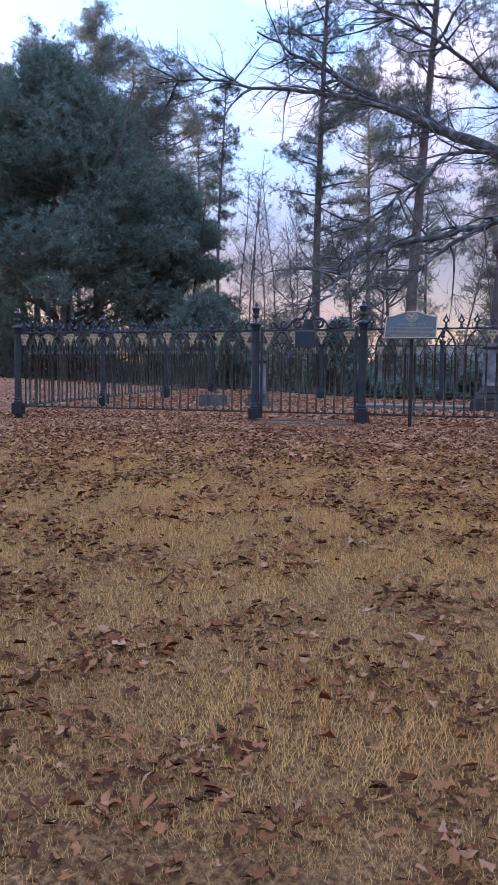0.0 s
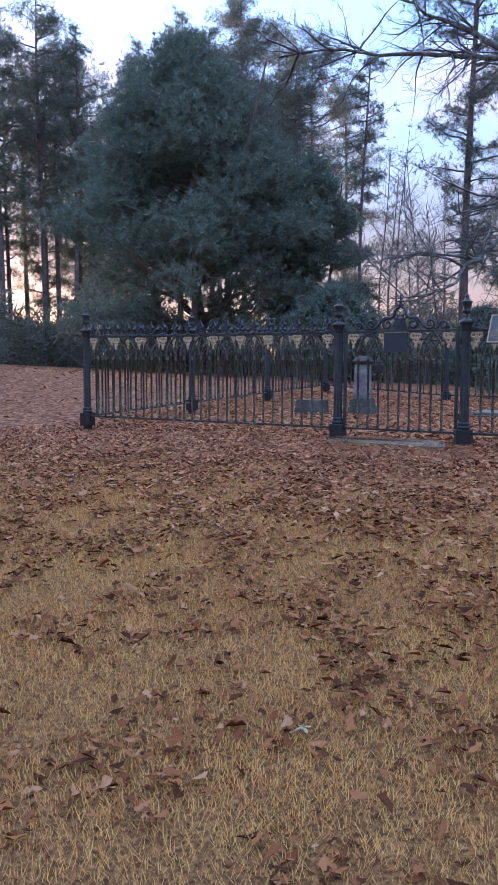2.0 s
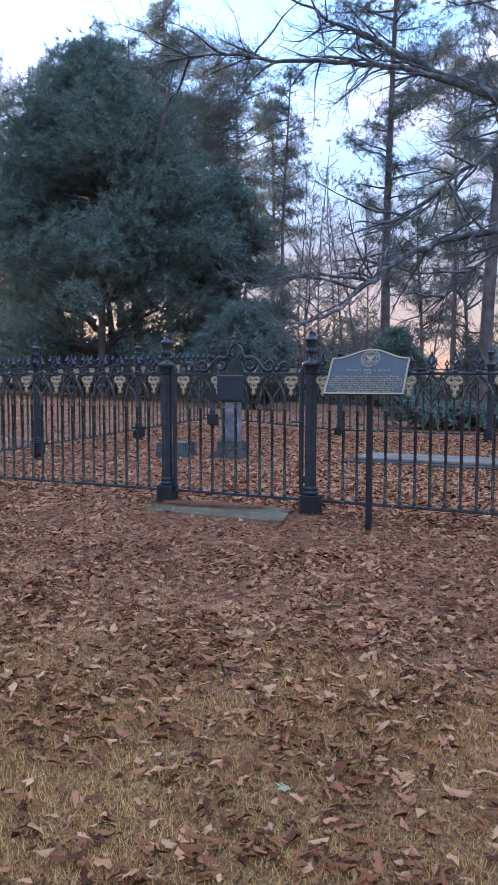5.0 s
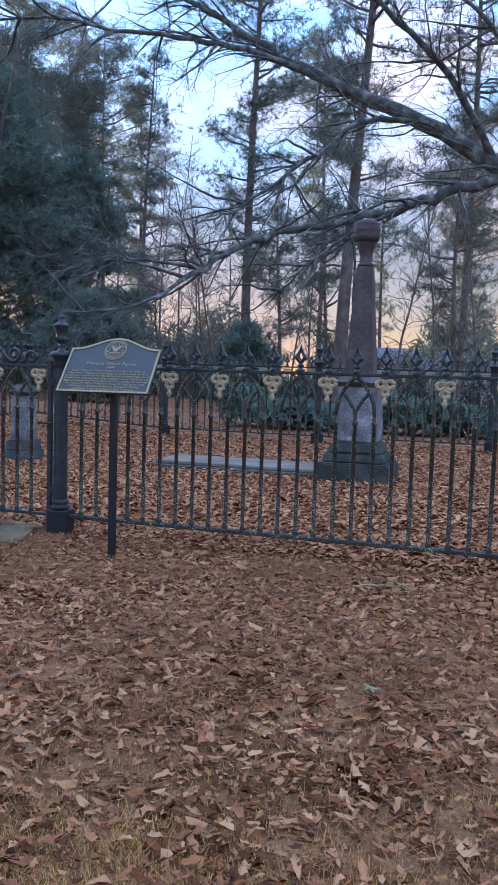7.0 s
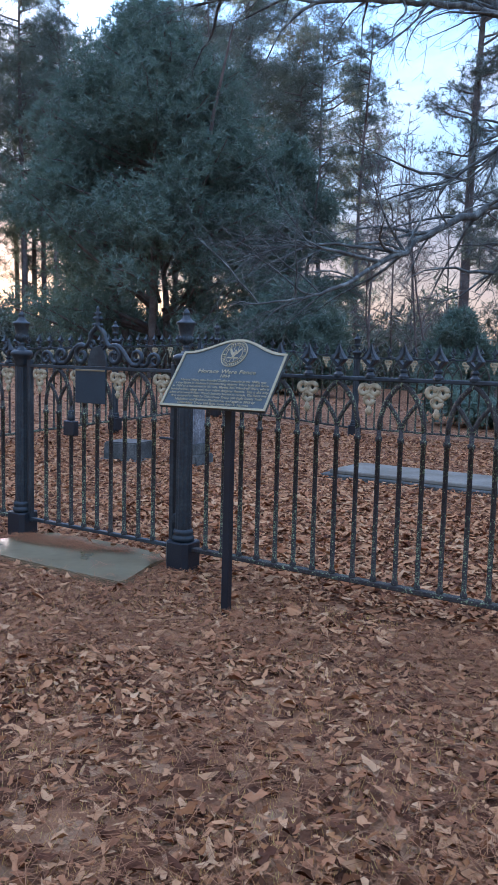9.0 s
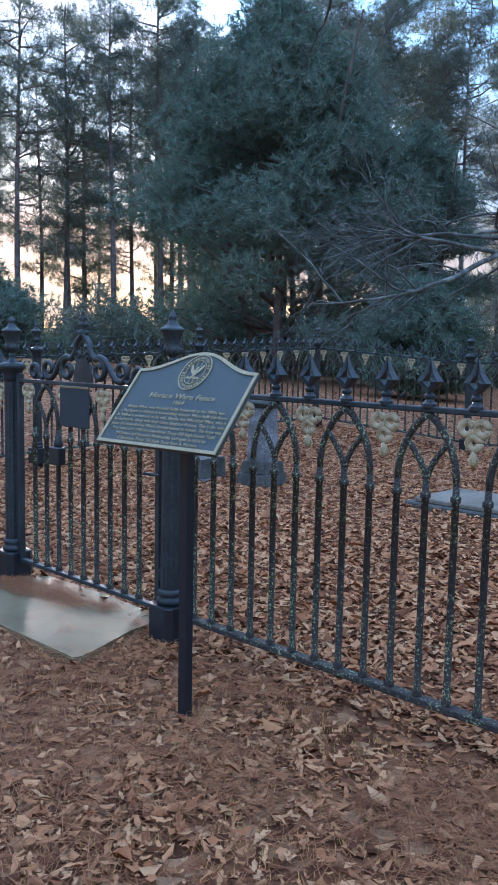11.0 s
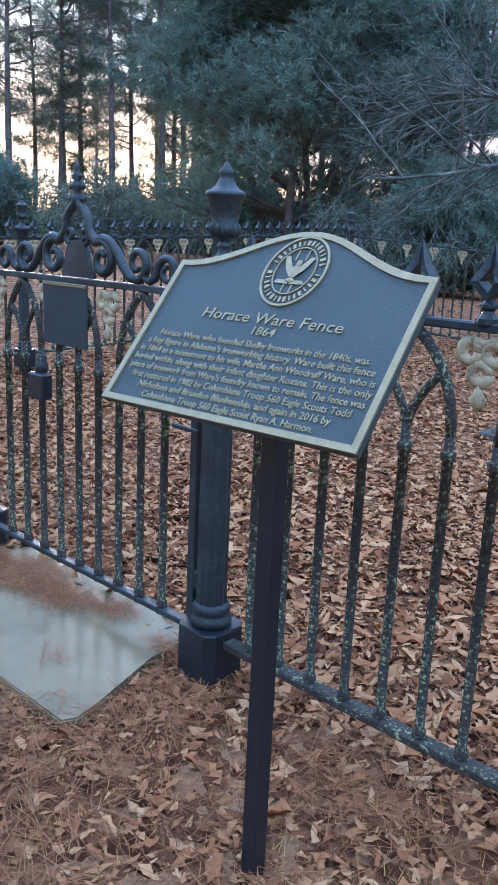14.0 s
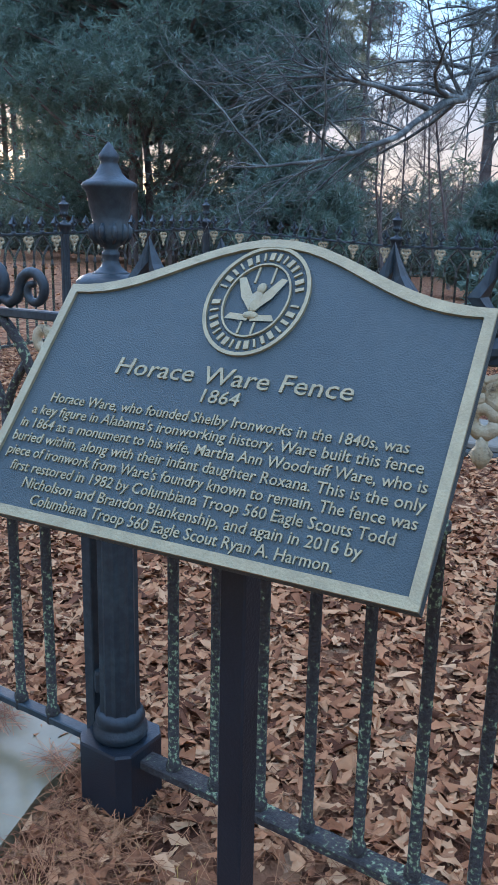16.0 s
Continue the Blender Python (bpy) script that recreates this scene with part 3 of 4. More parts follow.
    body = ("Horace Ware, who founded Shelby Ironworks in the 1840s, was", "a key figure in Alabama's ironworking history. Ware built this fence",
            "in 1864 as a monument to his wife, Martha Ann Woodruff Ware, who is", "buried within, along with their infant daughter Roxana. This is the only",
            "piece of ironwork from Ware's foundry known to remain. The fence was", "first restored in 1982 by Columbiana Troop 560 Eagle Scouts Todd",
            "Nicholson and Brandon Blankenship, and again in 2016 by", "Columbiana Troop 560 Eagle Scout Ryan A. Harmon.")
    widths = (0.499, 0.542, 0.56, 0.566, 0.56, 0.525, 0.462, 0.413)
    rows += [(line, 0.0205, w, 0.1655 - 0.0208 * k, 0.0) for k, (line, w) in enumerate(zip(body, widths))]
    for text, size, width, v, shear in rows:
        me = lettering(text, size, width, shear)
        me.transform(rot @ Matrix.Translation((0.306, v, 0.0012)))
        me.name = "text_line"
        me.materials.clear()
        link_data("text_line", me, RAISED, plaque)


marker_sign()

# ---- graves ----


def taper(bm, c, bottom, top, z0, z1, bevel=0.01):
    """A square block that tapers from bottom to top width."""
    res = bmesh.ops.create_cube(bm, size=1.0, matrix=Matrix.Translation((c[0], c[1], (z0 + z1) / 2)) @ Matrix.Diagonal((bottom, bottom, z1 - z0, 1)))
    for v in res["verts"]:
        if v.co.z > (z0 + z1) / 2:
            v.co.x = c[0] + (v.co.x - c[0]) * top / bottom
            v.co.y = c[1] + (v.co.y - c[1]) * top / bottom
    bmesh.ops.bevel(bm, geom=list({e for v in res["verts"] for e in v.link_edges}), offset=bevel, segments=2, affect="EDGES")
    return bm


MOSSY = material("dark_mossy_stone", [(0.3, (0.018, 0.022, 0.017)), (0.5, (0.04, 0.045, 0.036)), (0.7, (0.10, 0.105, 0.085))], 6, 0.95, 0.0, 0.8, 40)
RED_STONE = material("reddish_weathered_marble", [(0.3, (0.036, 0.027, 0.025)), (0.5, (0.072, 0.054, 0.05)), (0.7, (0.14, 0.112, 0.104))], 2.5, 0.8, 0.0, 0.6, 30)


def obelisk():
    x, y = 1.45, 3.92
    z = ground_z(x, y)
    ob = empty("obelisk", pose(x, y, z), "tall weathered marble grave obelisk with stained white die", "monument")
    part("plinth", taper(bmesh.new(), (0, 0), 0.83, 0.80, -0.05, 0.20, 0.02), MOSSY, ob, "dark mossy stone plinth")
    bm = taper(bmesh.new(), (0, 0), 0.69, 0.64, 0.198, 0.30, 0.02)
    taper(bm, (0, 0), 0.62, 0.50, 0.298, 0.43, 0.025)
    part("base_step", bm, MOSSY, ob)
    part("die", taper(bmesh.new(), (0, 0), 0.47, 0.43, 0.428, 1.04, 0.012), MARBLE, ob, "white marble die with dark stains")
    bm = taper(bmesh.new(), (0, 0), 0.44, 0.52, 1.038, 1.08, 0.008)
    taper(bm, (0, 0), 0.52, 0.36, 1.078, 1.15, 0.012)
    part("cornice", bm, STONE, ob)
    part("shaft", taper(bmesh.new(), (0, 0), 0.315, 0.17, 1.148, 2.36, 0.008), RED_STONE, ob, "reddish tapered shaft")
    part("neck", lathe(bmesh.new(), [(0.07, 2.355), (0.092, 2.37), (0.092, 2.385), (0.072, 2.40), (0.073, 2.48), (0.08, 2.53), (0.095, 2.56), (0.10, 2.60), (0.115, 2.62)], 16), RED_STONE, ob, smooth=True)
    bm = bmesh.new()
    lathe(bm, [(0.10, 2.615), (0.125, 2.635), (0.15, 2.66), (0.152, 2.70), (0.142, 2.725), (0.15, 2.745), (0.148, 2.775), (0.135, 2.79), (0.14, 2.815), (0.118, 2.85), (0.06, 2.872)], 22)
    for v in bm.verts:
        v.co += 0.016 * noise.noise_vector(v.co * 14)
    part("cap", bm, RED_STONE, ob, "worn carved cap", True)


obelisk()

bx, by = 0.03, 4.1
ledger = empty("ledger_grave", pose(bx, by, ground_z(bx, by)), "flat grey stone ledger slab over a grave", "grave slab")
part("footing", box(bmesh.new(), (0, 0, -0.01), (2.16, 0.86, 0.10), 0.012), STONE, ledger)
part("slab", box(bmesh.new(), (0.03, 0, 0.062), (2.04, 0.76, 0.045), 0.01), material("pale_slate_ledger", [(0.3, (0.14, 0.12, 0.092)), (0.7, (0.27, 0.24, 0.19))], 3, 0.95, 0.0, 0.3, 30, spec=0.12), ledger)

bx, by = -2.68, 3.55
stone = empty("headstone", pose(bx, by, ground_z(bx, by), 0, 0, 4), "small white marble pedestal headstone with grey cap", "headstone", "graves")
part("base", taper(bmesh.new(), (0, 0), 0.38, 0.37, -0.05, 0.13, 0.012), STONE, stone)
part("base_step", taper(bmesh.new(), (0, 0), 0.33, 0.31, 0.128, 0.25, 0.012), STONE, stone)
part("die", taper(bmesh.new(), (0, 0), 0.235, 0.21, 0.248, 0.80, 0.008), MARBLE, stone, "white marble die streaked dark")
part("cap", taper(taper(bmesh.new(), (0, 0), 0.21, 0.29, 0.798, 0.84, 0.006), (0, 0), 0.29, 0.17, 0.838, 0.93, 0.012), STONE, stone)

bx, by = -3.5, 3.4
stone = empty("grave_block", pose(bx, by, ground_z(bx, by), 0, 0, 12), "low grey stone grave base among leaves", "headstone", "graves")
part("block", taper(bmesh.new(), (0, 0), 0.46, 0.44, -0.04, 0.22, 0.015), STONE, stone)
part("footing", box(bmesh.new(), (0, 0, -0.01), (0.56, 0.56, 0.06), 0.01), STONE, stone)

# ---- trees ----
BARK = material("grey_brown_bark", [(0.3, (0.075, 0.06, 0.054)), (0.5, (0.15, 0.122, 0.107)), (0.7, (0.25, 0.21, 0.185))], 3, 0.95, 0.0, 1.0, 14, spec=0.1)
OAK_BARK = material("lichen_grey_oak_bark", [(0.3, (0.045, 0.045, 0.042)), (0.5, (0.10, 0.104, 0.095)), (0.66, (0.26, 0.28, 0.25))], 5, 0.95, 0.0, 0.8, 30, spec=0.1)
# both greens get sheen and lifted colour to imitate haze in the air
PINE_GREEN = material("hazed_pine_needles", [(0.25, (0.075, 0.10, 0.075)), (0.5, (0.115, 0.145, 0.105)), (0.75, (0.155, 0.185, 0.125))], 0.8, 0.55, 0.0, 0.0, 1, 0.3, island=0.45, spec=0.5, thin=0.45, haze_sheen=0.4)
CEDAR_GREEN = material("hazed_cedar_foliage", [(0.25, (0.08, 0.135, 0.10)), (0.5, (0.112, 0.175, 0.125)), (0.75, (0.14, 0.21, 0.145))], 0.5, 0.55, 0.0, 0.0, 1, 0.3, island=0.3, spec=0.45, thin=0.4, haze_sheen=0.3)


def soup(name, verts, tris, mat, parent=None):
    me = bpy.data.meshes.new(name)
    v = np.asarray(verts, np.float32).reshape(-1, 3)
    f = np.asarray(tris, np.int32).reshape(-1, 3)
    me.vertices.add(len(v))
    me.vertices.foreach_set("co", v.ravel())
    me.loops.add(f.size)
    me.loops.foreach_set("vertex_index", f.ravel())
    me.polygons.add(len(f))
    me.polygons.foreach_set("loop_start", np.arange(0, f.size, 3, dtype=np.int32))
    me.polygons.foreach_set("loop_total", np.full(len(f), 3, np.int32))
    me.update(calc_edges=True)
    me.materials.append(mat)
    ob = new(name, me)
    ob.parent = parent
    return ob


def unit(a):
    return a / np.maximum(np.linalg.norm(a, axis=-1, keepdims=True), 1e-9)


def tufts(centres, aims, blades, length, width, spread, rng):
    """Needle tufts: at each centre, slim blades that fan out about the aim."""
    n = len(centres)
    d = unit(aims[:, None, :] * (1 - spread) + spread * rng.normal(size=(n, blades, 3)))
    side = unit(np.cross(d, rng.normal(size=(n, blades, 3))))
    ln = length * rng.uniform(0.6, 1.25, (n, blades, 1))
    c = centres[:, None, :] + 0.12 * length * rng.normal(size=(n, blades, 3))
    a = c - side * width
    b = c + side * width
    tip = c + d * ln
    v = np.stack([a, b, tip], 2).reshape(-1, 3)
    return v, np.arange(len(v)).reshape(-1, 3)


class Wood:
    """Collects tapering tubes into one mesh."""

    def __init__(self, seg=5):
        self.v, self.f, self.seg, self.count = [], [], seg, 0

    def tube(self, pts, r0, r1, seg=None):
        seg = seg or self.seg
        pts = np.asarray(pts, float)
        n = len(pts)
        d = unit(np.gradient(pts, axis=0))
        ref = np.array([0.31, 0.27, 0.91]) if abs(d[0][2]) < 0.8 else np.array([0.95, 0.2, 0.1])
        u = unit(np.cross(d, ref))
        w = np.cross(d, u)
        ang = np.arange(seg) * 2 * math.pi / seg
        rad = np.linspace(r0, r1, n)[:, None, None]
        ring = pts[:, None, :] + rad * (u[:, None, :] * np.cos(ang)[None, :, None] + w[:, None, :] * np.sin(ang)[None, :, None])
        base = self.count
        i = np.arange(n - 1)[:, None] * seg + np.arange(seg)[None, :]
        j = np.arange(n - 1)[:, None] * seg + (np.arange(seg)[None, :] + 1) % seg
        f = np.stack([np.stack([i, j, j + seg], -1), np.stack([i, j + seg, i + seg], -1)], 2).reshape(-1, 3) + base
        self.v.append(ring.reshape(-1, 3))
        self.f.append(f)
        self.count += n * seg

    def mesh(self, name, mat, parent=None):
        ob = soup(name, np.concatenate(self.v), np.concatenate(self.f), mat, parent)
        ob.data.shade_smooth()
        return ob


def wander(start, aim, length, steps, rng, wobble=0.15, droop=0.0):
    """A crooked line from start; droop bends it down along the way."""
    pts, p, d = [np.array(start, float)], np.array(start, float), unit(np.array(aim, float))
    for k in range(steps):
        d = unit(d + wobble * rng.normal(size=3) + np.array([0, 0, -droop]))
        p = p + d * length / steps
        pts.append(p)
    return np.array(pts)


def pine_tree(x, y, height, crown_from, radius, trunk, seed, lean=(0, 0), density=1.0, label="tall loblolly pine with a bare trunk and open crown", top_round=0.35, coarse=False):
    rng = np.random.default_rng(seed)
    z = ground_z(x, y)
    tree = empty("pine_tree", pose(x, y, z), label, "tree", "pine trees")
    wood = Wood(8)
    q = np.linspace(0, 1, 12)
    stem = np.stack([lean[0] * q ** 1.3 + 0.12 * np.sin(5 * q + seed), lean[1] * q ** 1.3 + 0.12 * np.cos(4 * q + seed), -0.3 + (height + 0.3) * q], 1)
    wood.tube(stem, trunk, 0.03)
    wood.mesh("trunk", BARK, tree)
    limbs = Wood(4)
    cs, ds = [], []
    count = int(height * (1 - crown_from) * 3.4 * density)
    for k in range(count):
        s = crown_from + (1 - crown_from) * (k + rng.uniform(0, 1)) / count
        base = np.array([np.interp(s, q, stem[:, i]) for i in range(3)])
        u = (s - crown_from) / (1 - crown_from)
        reach = radius * (math.sqrt(max(0.0, 1 - ((u - 0.45) / 0.56) ** 2)) if u > 0.45 else 0.5 + 1.1 * u) * rng.uniform(0.4, 1.1)
        reach = max(reach, 0.35)
        a = rng.uniform(0, 2 * math.pi)
        line = wander(base, (math.cos(a), math.sin(a), rng.uniform(-0.05, 0.45)), reach, 5, rng, 0.16, -0.05)
        limbs.tube(line, 0.035 + 0.012 * reach, 0.008, 3 if coarse else 4)
        if rng.uniform() < 0.12:
            continue
        for m in range(int(7 + (15 if coarse else 16) * reach * density ** 0.5)):
            w = rng.uniform(0.35, 1.0)
            p = np.array([np.interp(w * 5, np.arange(6), line[:, i]) for i in range(3)])
            off = rng.normal(size=3) * np.array([0.30, 0.30, 0.15]) * (0.5 + reach / 3)
            if rng.uniform() < 0.5 and not coarse:
                limbs.tube([p, p + 0.9 * off], 0.010, 0.005, 3)
            cs.append(p + off)
            ds.append(unit(off + np.array([0, 0, 0.25])))
    tagged(limbs.mesh("branchwork", BARK, tree), kind="stuff")
    v, f = tufts(np.array(cs), np.array(ds), 8, 0.42, 0.0165, 0.8, rng) if coarse else tufts(np.array(cs), np.array(ds), 13, 0.30, 0.0135, 0.78, rng)
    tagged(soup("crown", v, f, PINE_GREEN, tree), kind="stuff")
    return tree


def cedar_tree(x, y, height, radius, seed, sprays, low=0.5, label="broad dense dark green cedar", stems=4):
    """A rounded evergreen: several stems, upswept limbs and a thick ragged coat of sprays."""
    rng = np.random.default_rng(seed)
    z = ground_z(x, y)
    tree = empty("cedar_tree", pose(x, y, z), label, "tree", "cedar trees")
    wood = Wood(7)
    for k in range(stems):
        a = 2 * math.pi * k / max(1, stems) + 0.4
        r = radius * (0.16 if stems > 1 else 0)
        top = height * (0.92 if k == 0 else 0.6 + 0.06 * k)
        wood.tube(wander((r * math.cos(a), r * math.sin(a), -0.3), (0.12 * math.cos(a), 0.12 * math.sin(a), 1), top, 9, rng, 0.05), 0.022 * radius + 0.05, 0.03)
    wood.mesh("trunk", BARK, tree)
    limbs = Wood(4)
    centres, aims = [], []
    lumps = 190 if radius > 5 else 85 if radius > 3 else 40
    for k in range(lumps):
        u = (k + rng.uniform(0, 1)) / lumps
        h = height * (low / height + (1 - low / height) * u)
        prof = radius * (min(1.0, (0.85 if radius > 5 else 0.62) + (0.65 if radius > 5 else 1.6) * u) if u < 0.24 else math.cos((u - 0.24) / 0.76 * math.pi / 2) ** 0.85)
        a = k * 2.39996 + rng.uniform(-0.4, 0.4)
        if radius > 5 and 0.06 * height < h < 0.42 * height and rng.uniform() < 0.44:
            continue
        reach = prof * rng.uniform(0.62, 1.02)
        start = np.array([0.1 * reach * math.cos(a), 0.1 * reach * math.sin(a), max(0.3, h - 0.25 * reach)])
        line = wander(start, (math.cos(a), math.sin(a), 0.28), reach, 6, rng, 0.09)
        limbs.tube(line, 0.05 + 0.008 * radius, 0.012)
        m = int(sprays / lumps * (0.45 + 1.1 * prof / radius) * (0.6 if u < 0.34 and radius > 5 else 1.0))
        w = np.sqrt(rng.uniform(0.06, 1.0, m))
        p = np.stack([np.interp(w * 6, np.arange(7), line[:, i]) for i in range(3)], 1)
        fat = (0.10 + 0.10 * w[:, None]) * min(radius, 4.2) * np.array([1.0, 1.0, 0.62])
        off = np.clip(rng.normal(size=(m, 3)), -1.7, 1.7) * fat * 0.72
        centres.append(p + off)
        aims.append(unit(off + np.array([0.5 * math.cos(a), 0.5 * math.sin(a), 0.55])))
    c = np.concatenate(centres)
    keep = (c[:, 2] > low * 0.6) & (c[:, 2] < height * 1.02)
    c[:, 0] -= 0.9 * (radius > 3) * (c[:, 2] / height) ** 2
    tagged(limbs.mesh("branchwork", BARK, tree), kind="stuff")
    v, f = tufts(c[keep], np.concatenate(aims)[keep], 10, 0.27, 0.02, 0.6, rng)
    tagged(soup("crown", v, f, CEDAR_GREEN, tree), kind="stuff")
    return tree


cedar_tree(-18.3, 21.6, 14.4, 6.5, 3, 28000, 0.9)
cedar_tree(-14.1, 24.4, 9.6, 2.8, 4, 7500, 0.7, "smaller dense cedar beside a larger one", 2)
cedar_tree(-9.9, 17.8, 3.3, 1.9, 5, 4200, 0.25, "low dark evergreen bush below bare branches", 2)
cedar_tree(-26.5, 13.0, 3.9, 3.2, 6, 6000, 0.3, "rounded green evergreen shrub at the wood's edge", 3)
cedar_tree(-5.1, 19.2, 2.7, 1.2, 7, 2400, 0.2, "small dark evergreen shrub behind the fence", 1)

PINE_SLIM = "slender young pine with a narrow crown"
pine_tree(-16.75, 35.9, 18.4, 0.5, 1.9, 0.15, 21, (0.3, 0), 1.1, PINE_SLIM)
pine_tree(-9.75, 33.0, 27.0, 0.22, 3.9, 0.27, 22, (0.2, 0), 1.0, "tall pine with layered open boughs")
pine_tree(-3.75, 27.1, 27.0, 0.34, 4.6, 0.29, 23, (1.1, 0.4), 1.0, "leaning tall pine with wide spreading boughs")
pine_tree(0.35, 34.7, 26.0, 0.3, 3.6, 0.25, 24, (0, 0), 1.0)
pine_tree(-7.1, 29.3, 8.5, 0.25, 2.1, 0.10, 25, (0, 0), 1.1, "young bushy pine below taller trees")
pine_tree(-6.0, 33.7, 10.0, 0.2, 2.7, 0.12, 26, (0, 0), 1.1, "young bushy pine below taller trees")
pine_tree(0.3, 30.7, 12.5, 0.2, 2.8, 0.13, 27, (0, 0), 1.0, "young bushy pine below taller trees")
wood_a = pine_tree(-30.6, 45.5, 27.5, 0.38, 4.6, 0.24, 31, coarse=True, density=1.35)
wood_b = pine_tree(-26.0, 45.5, 22.5, 0.38, 3.0, 0.22, 32, coarse=True, density=1.35)
wood_c = pine_tree(-30.5, 51.0, 22.5, 0.2, 4.2, 0.22, 33, coarse=True, density=1.35)
wood_d = pine_tree(-37.9, 21.7, 20.5, 0.30, 4.2, 0.2, 34, coarse=True, density=1.05)
forest = ((-35.6, 46.5), (-42.1, 20.5), (-48.6, 25.2), (-44.2, 26.9), (-39.1, 25.5), (-46.7, 32.2), (-36.0, 26.5), (-41.6, 32.3), (-43.2, 18.0), (-48.7, 17.9), (-45.1, 37.4), (-40.0, 38.0),
          (-33.5, 37.0), (-36.5, 42.0), (-31.0, 33.5), (-30.7, 51.4), (-13.5, 62.8), (-7.8, 60.0), (-1.5, 64.0), (4.4, 60.7), (3.8, 49.8),
          (-40.0, 15.0), (-52.0, 22.0), (-44.0, 45.0), (-27.0, 56.0), (-33.0, 30.0), (-38.5, 34.0), (-34.5, 45.5), (-26.5, 36.0), (-29.5, 39.5), (-33.0, 41.0), (-27.0, 50.0), (-31.5, 47.0), (-37.0, 38.5), (-58.0, 31.0), (-60.0, 24.0), (-56.0, 40.0), (-41.0, 35.5), (-36.0, 30.0), (-50.0, 33.0), (-38.0, 44.5), (-43.0, 41.0), (-46.0, 21.5))
sources = (wood_a, wood_b, wood_c, wood_d)
for k, (x, y) in enumerate(forest):
    src = sources[(k * 3 + k // 4) % 4] if x > -35 else (wood_d, wood_c, wood_b, wood_d)[k % 4]
    sz = 0.88 + 0.24 * ((k * 37) % 11) / 10 if x > -35 else 0.88 + 0.18 * ((k * 37) % 11) / 10
    c = copy_thing(src, pose(x, y, ground_z(x, y), 0, 0, (k * 67) % 360))
    c.scale = (sz, sz, sz)

# trees behind the path's start, which close the place
for k, (x, y) in enumerate(((-22, -34), (6, -38), (34, -22), (34, 24))):
    copy_thing(sources[k % 4], pose(x, y, ground_z(x, y), 0, 0, 50 * k))


def bare_sapling(x, y, height, seed):
    """A thin leafless tree."""
    rng = np.random.default_rng(seed)
    tree = empty("bare_tree", pose(x, y, ground_z(x, y)), "thin leafless young tree at the wood's edge", "tree", "bare trees")
    stem = wander((0, 0, -0.2), (0, 0, 1), height, 9, rng, 0.05)
    wood = Wood(5)
    wood.tube(stem, 0.06, 0.012)
    wood.mesh("trunk", BARK, tree)
    twigs = Wood(3)
    for k in range(46):
        s = rng.uniform(0.2, 0.98)
        p = np.array([np.interp(s * 9, np.arange(10), stem[:, i]) for i in range(3)])
        a = rng.uniform(0, 6.28)
        line = wander(p, (math.cos(a), math.sin(a), 0.8), height * 0.24 * (1.15 - s), 5, rng, 0.18)
        twigs.tube(line, 0.018, 0.006)
        for m in range(4):
            b = line[rng.integers(1, 5)]
            twigs.tube(wander(b, rng.normal(size=3) + np.array([0, 0, 0.5]), rng.uniform(0.4, 1.0), 3, rng, 0.25), 0.009, 0.004)
    tagged(twigs.mesh("branchwork", BARK, tree), kind="stuff")


for k, (x, y, h) in enumerate(((-10.5, 25.0, 9), (-12.4, 29.0, 11), (-7.8, 24.0, 7.5), (-1.2, 24.0, 9.5), (-0.2, 28.0, 11), (1.8, 25.5, 10), (-4.9, 26.5, 8), (3.5, 29.0, 11), (-9.0, 38.0, 12), (-13.8, 34.0, 13.5), (-14.6, 38.5, 14), (-12.0, 36.5, 12.5), (-11.2, 31.5, 11.5))):
    bare_sapling(x, y, h, 60 + k)


